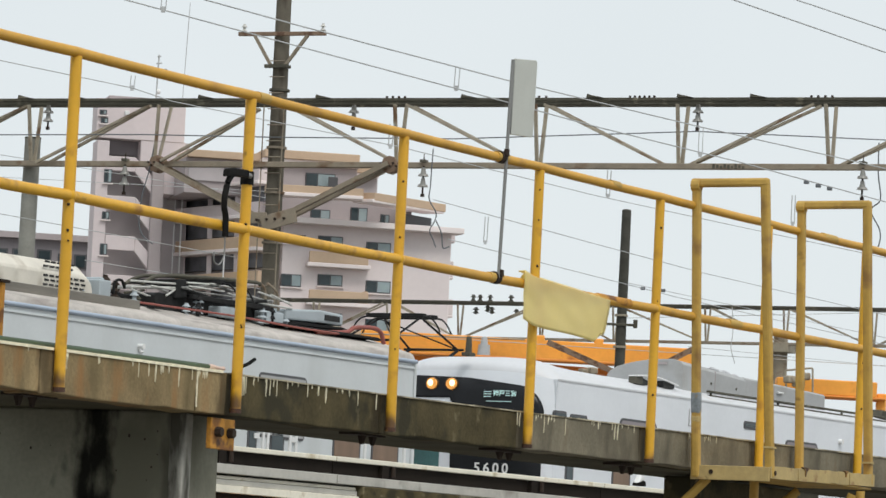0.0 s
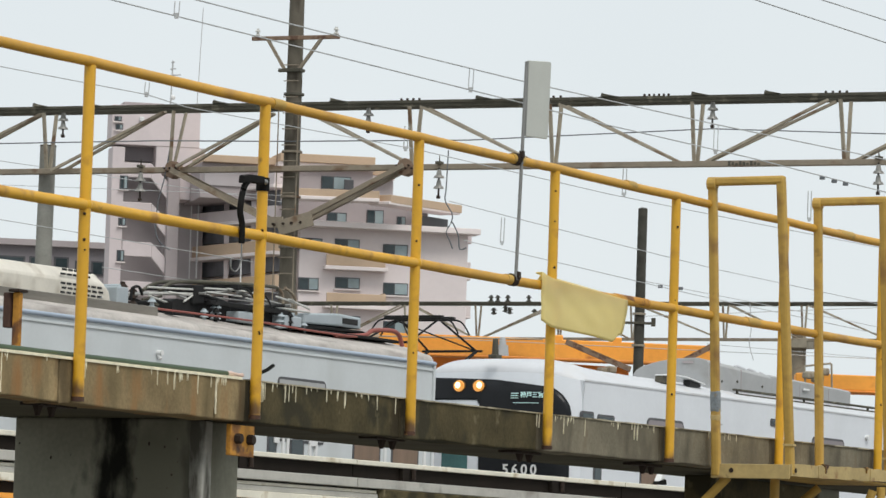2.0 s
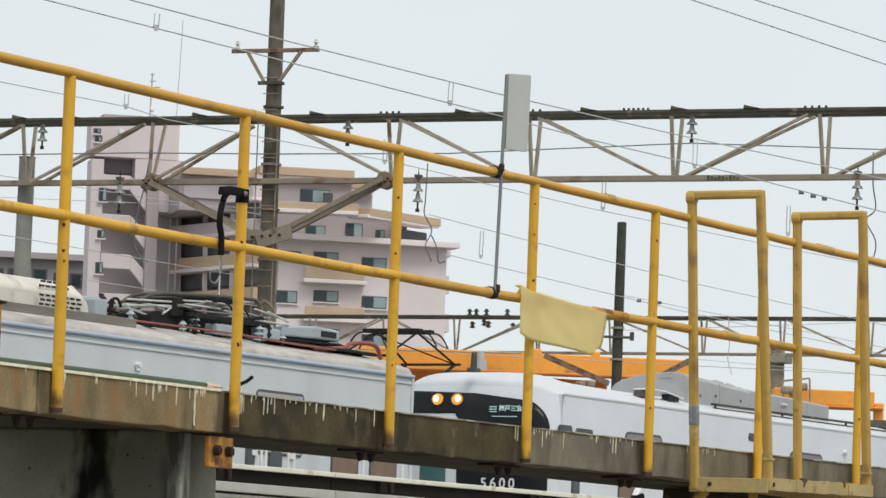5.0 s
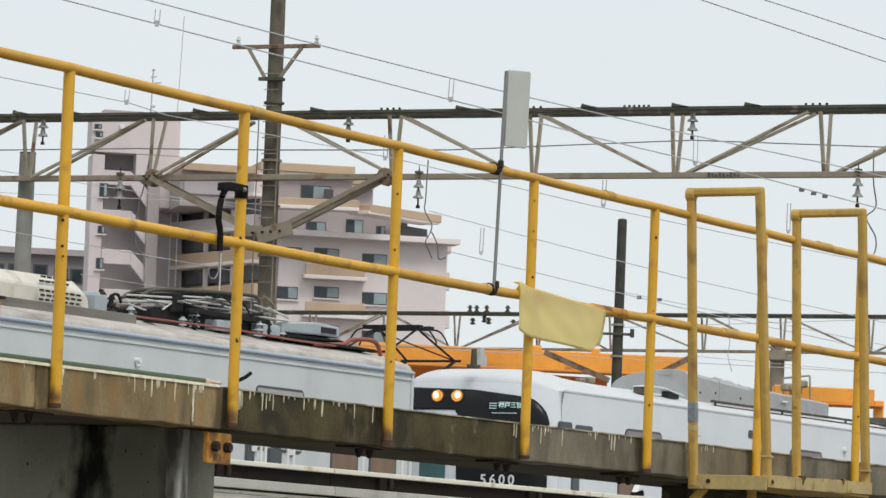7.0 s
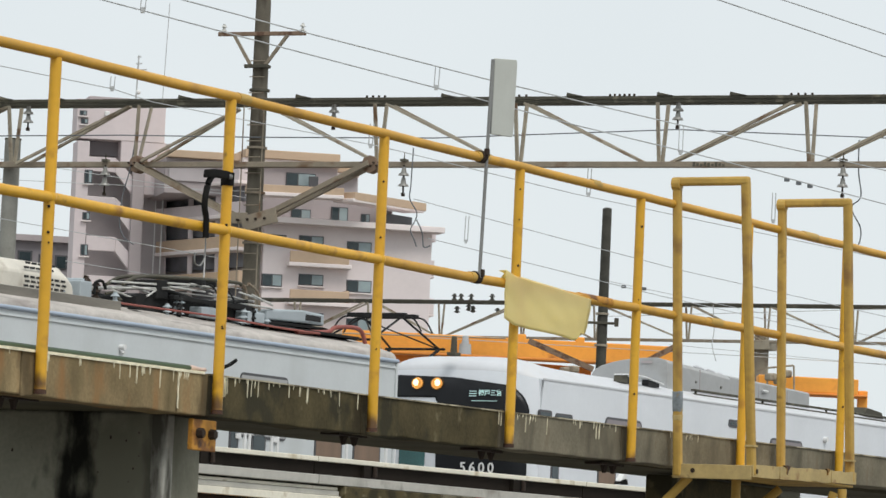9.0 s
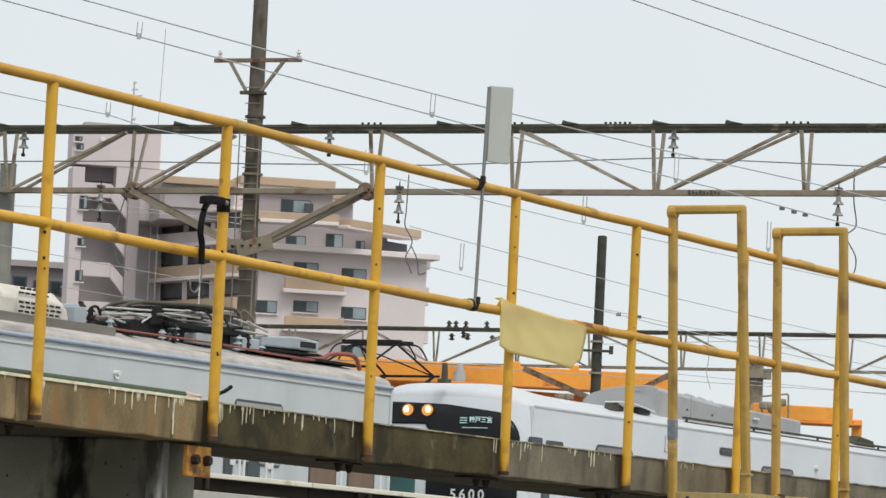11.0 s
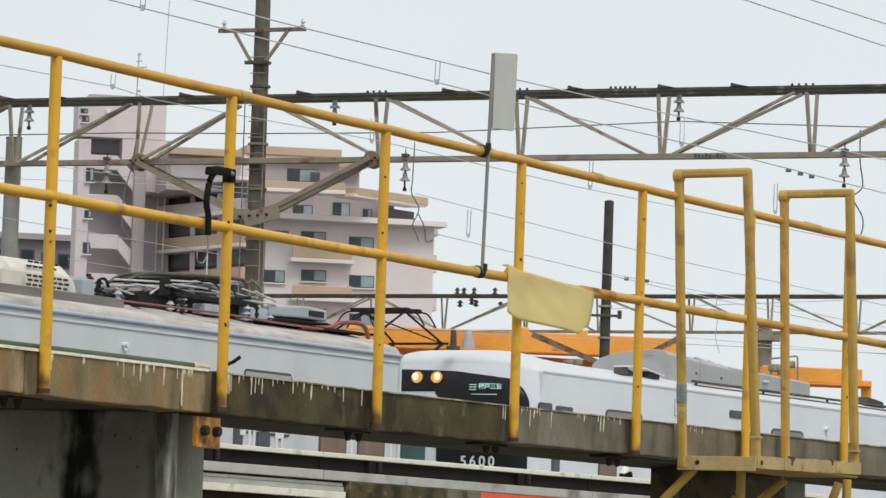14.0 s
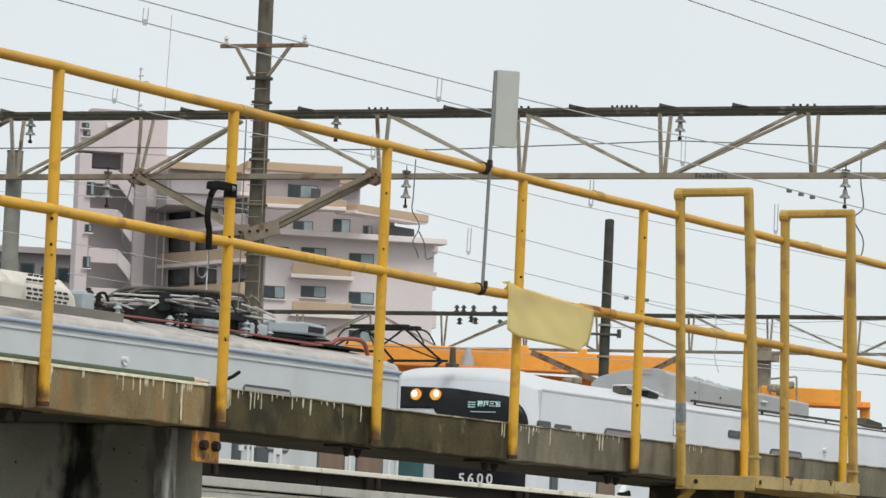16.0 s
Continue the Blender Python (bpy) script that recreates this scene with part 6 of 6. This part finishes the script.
block("balcony_front", 3.18, 7.86, 27.74, 28.61, -1.0, -0.8, M_TAN, bevel=0.05, label="tan balcony front")
block("balcony_slab", 3.07, 8.06, 27.43, 27.74, -1.05, 0, M_PALE, bevel=0.05, label="")
block("balcony_side", 7.54, 7.86, 27.84, 28.72, -0.8, 0, M_TAN, bevel=0.05, label="")
block("side_balcony", 13.96, 15.22, 27.48, 28.71, 2.0, 5, M_WALL_LIGHT, bevel=0.05, label="")
block("side_slab", 13.99, 15.25, 27.30, 27.48, 2.0, 5, M_PALE, bevel=0.05, label="")
hwin(4.09, 6.05, 26.05, 26.92, 0.0, 0.5)
hwin(7.89, 9.86, 25.70, 26.67, 0.0, 0.45)
hwin(1.21, 2.81, 25.81, 26.77, 0.0, 0.5)
block("balcony_front", 3.30, 7.97, 24.76, 25.63, -1.0, -0.8, M_TAN, bevel=0.05, label="tan balcony front")
block("balcony_slab", 3.19, 8.17, 24.45, 24.76, -1.05, 0, M_PALE, bevel=0.05, label="")
block("balcony_side", 7.66, 7.97, 24.86, 25.74, -0.8, 0, M_TAN, bevel=0.05, label="")
block("side_balcony", 14.07, 15.33, 24.49, 25.72, 2.0, 5, M_WALL_LIGHT, bevel=0.05, label="")
block("side_slab", 14.10, 15.35, 24.31, 24.49, 2.0, 5, M_PALE, bevel=0.05, label="")
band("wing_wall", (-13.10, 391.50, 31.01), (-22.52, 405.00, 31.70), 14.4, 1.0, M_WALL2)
band("wing_balcony", (-13.91, 389.50, 37.70), (-22.50, 402.50, 36.80), 0.85, 1.4, M_WALL)
band("wing_slab", (-13.89, 389.50, 37.18), (-22.48, 402.50, 36.21), 0.28, 1.6, M_PALE)
band("wing_window", (-13.92, 391.10, 36.62), (-22.37, 403.50, 35.53), 1.35, 0.4, M_SHADE)
band("wing_balcony", (-13.82, 389.50, 35.29), (-22.39, 402.50, 34.04), 1.0, 1.4, M_WALL)
band("wing_slab", (-13.80, 389.50, 34.77), (-22.37, 402.50, 33.46), 0.28, 1.6, M_PALE)
band("wing_window", (-13.83, 391.10, 34.20), (-22.26, 403.50, 32.77), 1.35, 0.4, M_SHADE)
band("wing_balcony", (-13.73, 389.50, 32.93), (-22.28, 402.50, 31.25), 0.95, 1.4, M_TAN)
band("wing_slab", (-13.71, 389.50, 32.41), (-22.26, 402.50, 30.66), 0.28, 1.6, M_PALE)
band("wing_window", (-13.73, 391.10, 31.83), (-22.15, 403.50, 29.97), 1.35, 0.4, M_SHADE)
band("wing_balcony", (-13.62, 389.50, 30.27), (-22.17, 402.50, 28.45), 0.95, 1.4, M_TAN)
band("wing_slab", (-13.60, 389.50, 29.74), (-22.15, 402.50, 27.86), 0.28, 1.6, M_PALE)
band("wing_window", (-13.63, 391.10, 29.16), (-22.03, 403.50, 27.16), 1.35, 0.4, M_SHADE)
band("wing_balcony", (-13.52, 389.50, 27.60), (-22.06, 402.50, 25.66), 0.95, 1.4, M_TAN)
band("wing_slab", (-13.50, 389.50, 27.08), (-22.03, 402.50, 25.07), 0.28, 1.6, M_PALE)
band("wing_window", (-13.53, 391.10, 26.48), (-21.92, 403.50, 24.37), 1.35, 0.4, M_SHADE)
band("wing_pier", (-20.79, 399.97, 38.66), (-20.43, 399.97, 25.20), 0.4, 0.4, M_WALL)
band("wing_pier", (-18.52, 396.64, 38.43), (-18.18, 396.64, 25.08), 0.4, 0.4, M_WALL)
band("wing_pier", (-16.25, 393.23, 38.19), (-15.91, 393.23, 24.95), 0.4, 0.4, M_WALL)
for x, y, z0, z1 in ((-21.38, 399.6, 30.0, 39.4), (-20.78, 398.7, 30.0, 39.4), (-17.0, 392.8, 28.9, 32.3)):
    bm = B()
    rod(bm, (x, y, z0), (x, y, z1), 0.06, n=8)
    part("drain_pipe", bm, M_WHITE, house, "thin white drain pipe")
bm = B()
rod(bm, (-21.24, 404.00, 52.16), (-21.47, 404.00, 44.03), 0.03, n=6)
part("lightning_rod", bm, M_WIRE, house)
bm = B()
rod(bm, (-23.46, 403.00, 47.72), (-23.54, 403.00, 43.85), 0.06, n=6)
for a, b in (((-23.66, 403.00, 47.03), (-23.17, 403.00, 47.09)), ((-23.73, 403.00, 46.53), (-22.79, 403.00, 46.61)), ((-23.59, 403.00, 47.58), (-23.28, 403.00, 47.63))):
    rod(bm, a, b, 0.05, n=6)
part("aerial", bm, M_WIRE, house)
bm = B()
bmesh.ops.create_cone(bm, cap_ends=True, segments=16, radius1=0.2, radius2=0.1, depth=0.12, matrix=Matrix.Translation((-23.29, 402.00, 44.66)) @ pose(0, 0, 0, 90, 0, 20))
part("dish", bm, M_WHITE, house)

# low grey block beside it
low = thing("low_building", HOUSE @ Matrix.Translation((0, 30, -1.45)), "dull grey low building with dark window strips", "building")
x0, x1, z0, z1 = -19.87, -9.58, 30.37, 34.94
bm = B()
span(bm, x0, x1, 0, 12, 1.0, z1)
part('wall', bm, M_GREYB, low)
bm = B()
span(bm, x0 - 0.3, x1 + 0.3, -0.6, 12, z1, z1 + 0.5)
part('roof_edge', bm, M_WALL2, low)
for x0, x1, z0, z1 in ((-18.99, -16.42, 33.11, 34.04), (-16.09, -14.31, 33.15, 34.08), (-14.03, -12.81, 33.19, 34.13), (-12.28, -11.11, 32.77, 33.89), (-10.92, -9.88, 32.74, 33.91)):
    bm = B()
    span(bm, x0, x1, -0.1, 0.2, z0, z1)
    w = part("window", bm, M_FRAME, low)
    bm = B()
    span(bm, x0 + 0.15, x1 - 0.15, -0.14, 0, z0 + 0.12, z1 - 0.12)
    part("pane", bm, M_GLASS, w)


def motions():
    # the white train rolls back a little along its track, stands, and later rolls forward again
    roll = [(0.0, 0.0), (0.5, 0.0), (1.0, 0.07), (1.5, 0.16), (2.0, 0.275), (2.5, 0.28), (5.2, 0.28), (7.9, 0.28), (8.2, 0.262),
            (8.8, 0.17), (9.4, 0.07), (10.0, 0.01), (10.3, 0.0), (16.0, 0.0)]
    base = TRACK @ Matrix.Translation((PIVOT, 1.4, 0))
    walk(train2, [(t, base @ pose(d, 0, 0)) for t, d in roll])


motions()
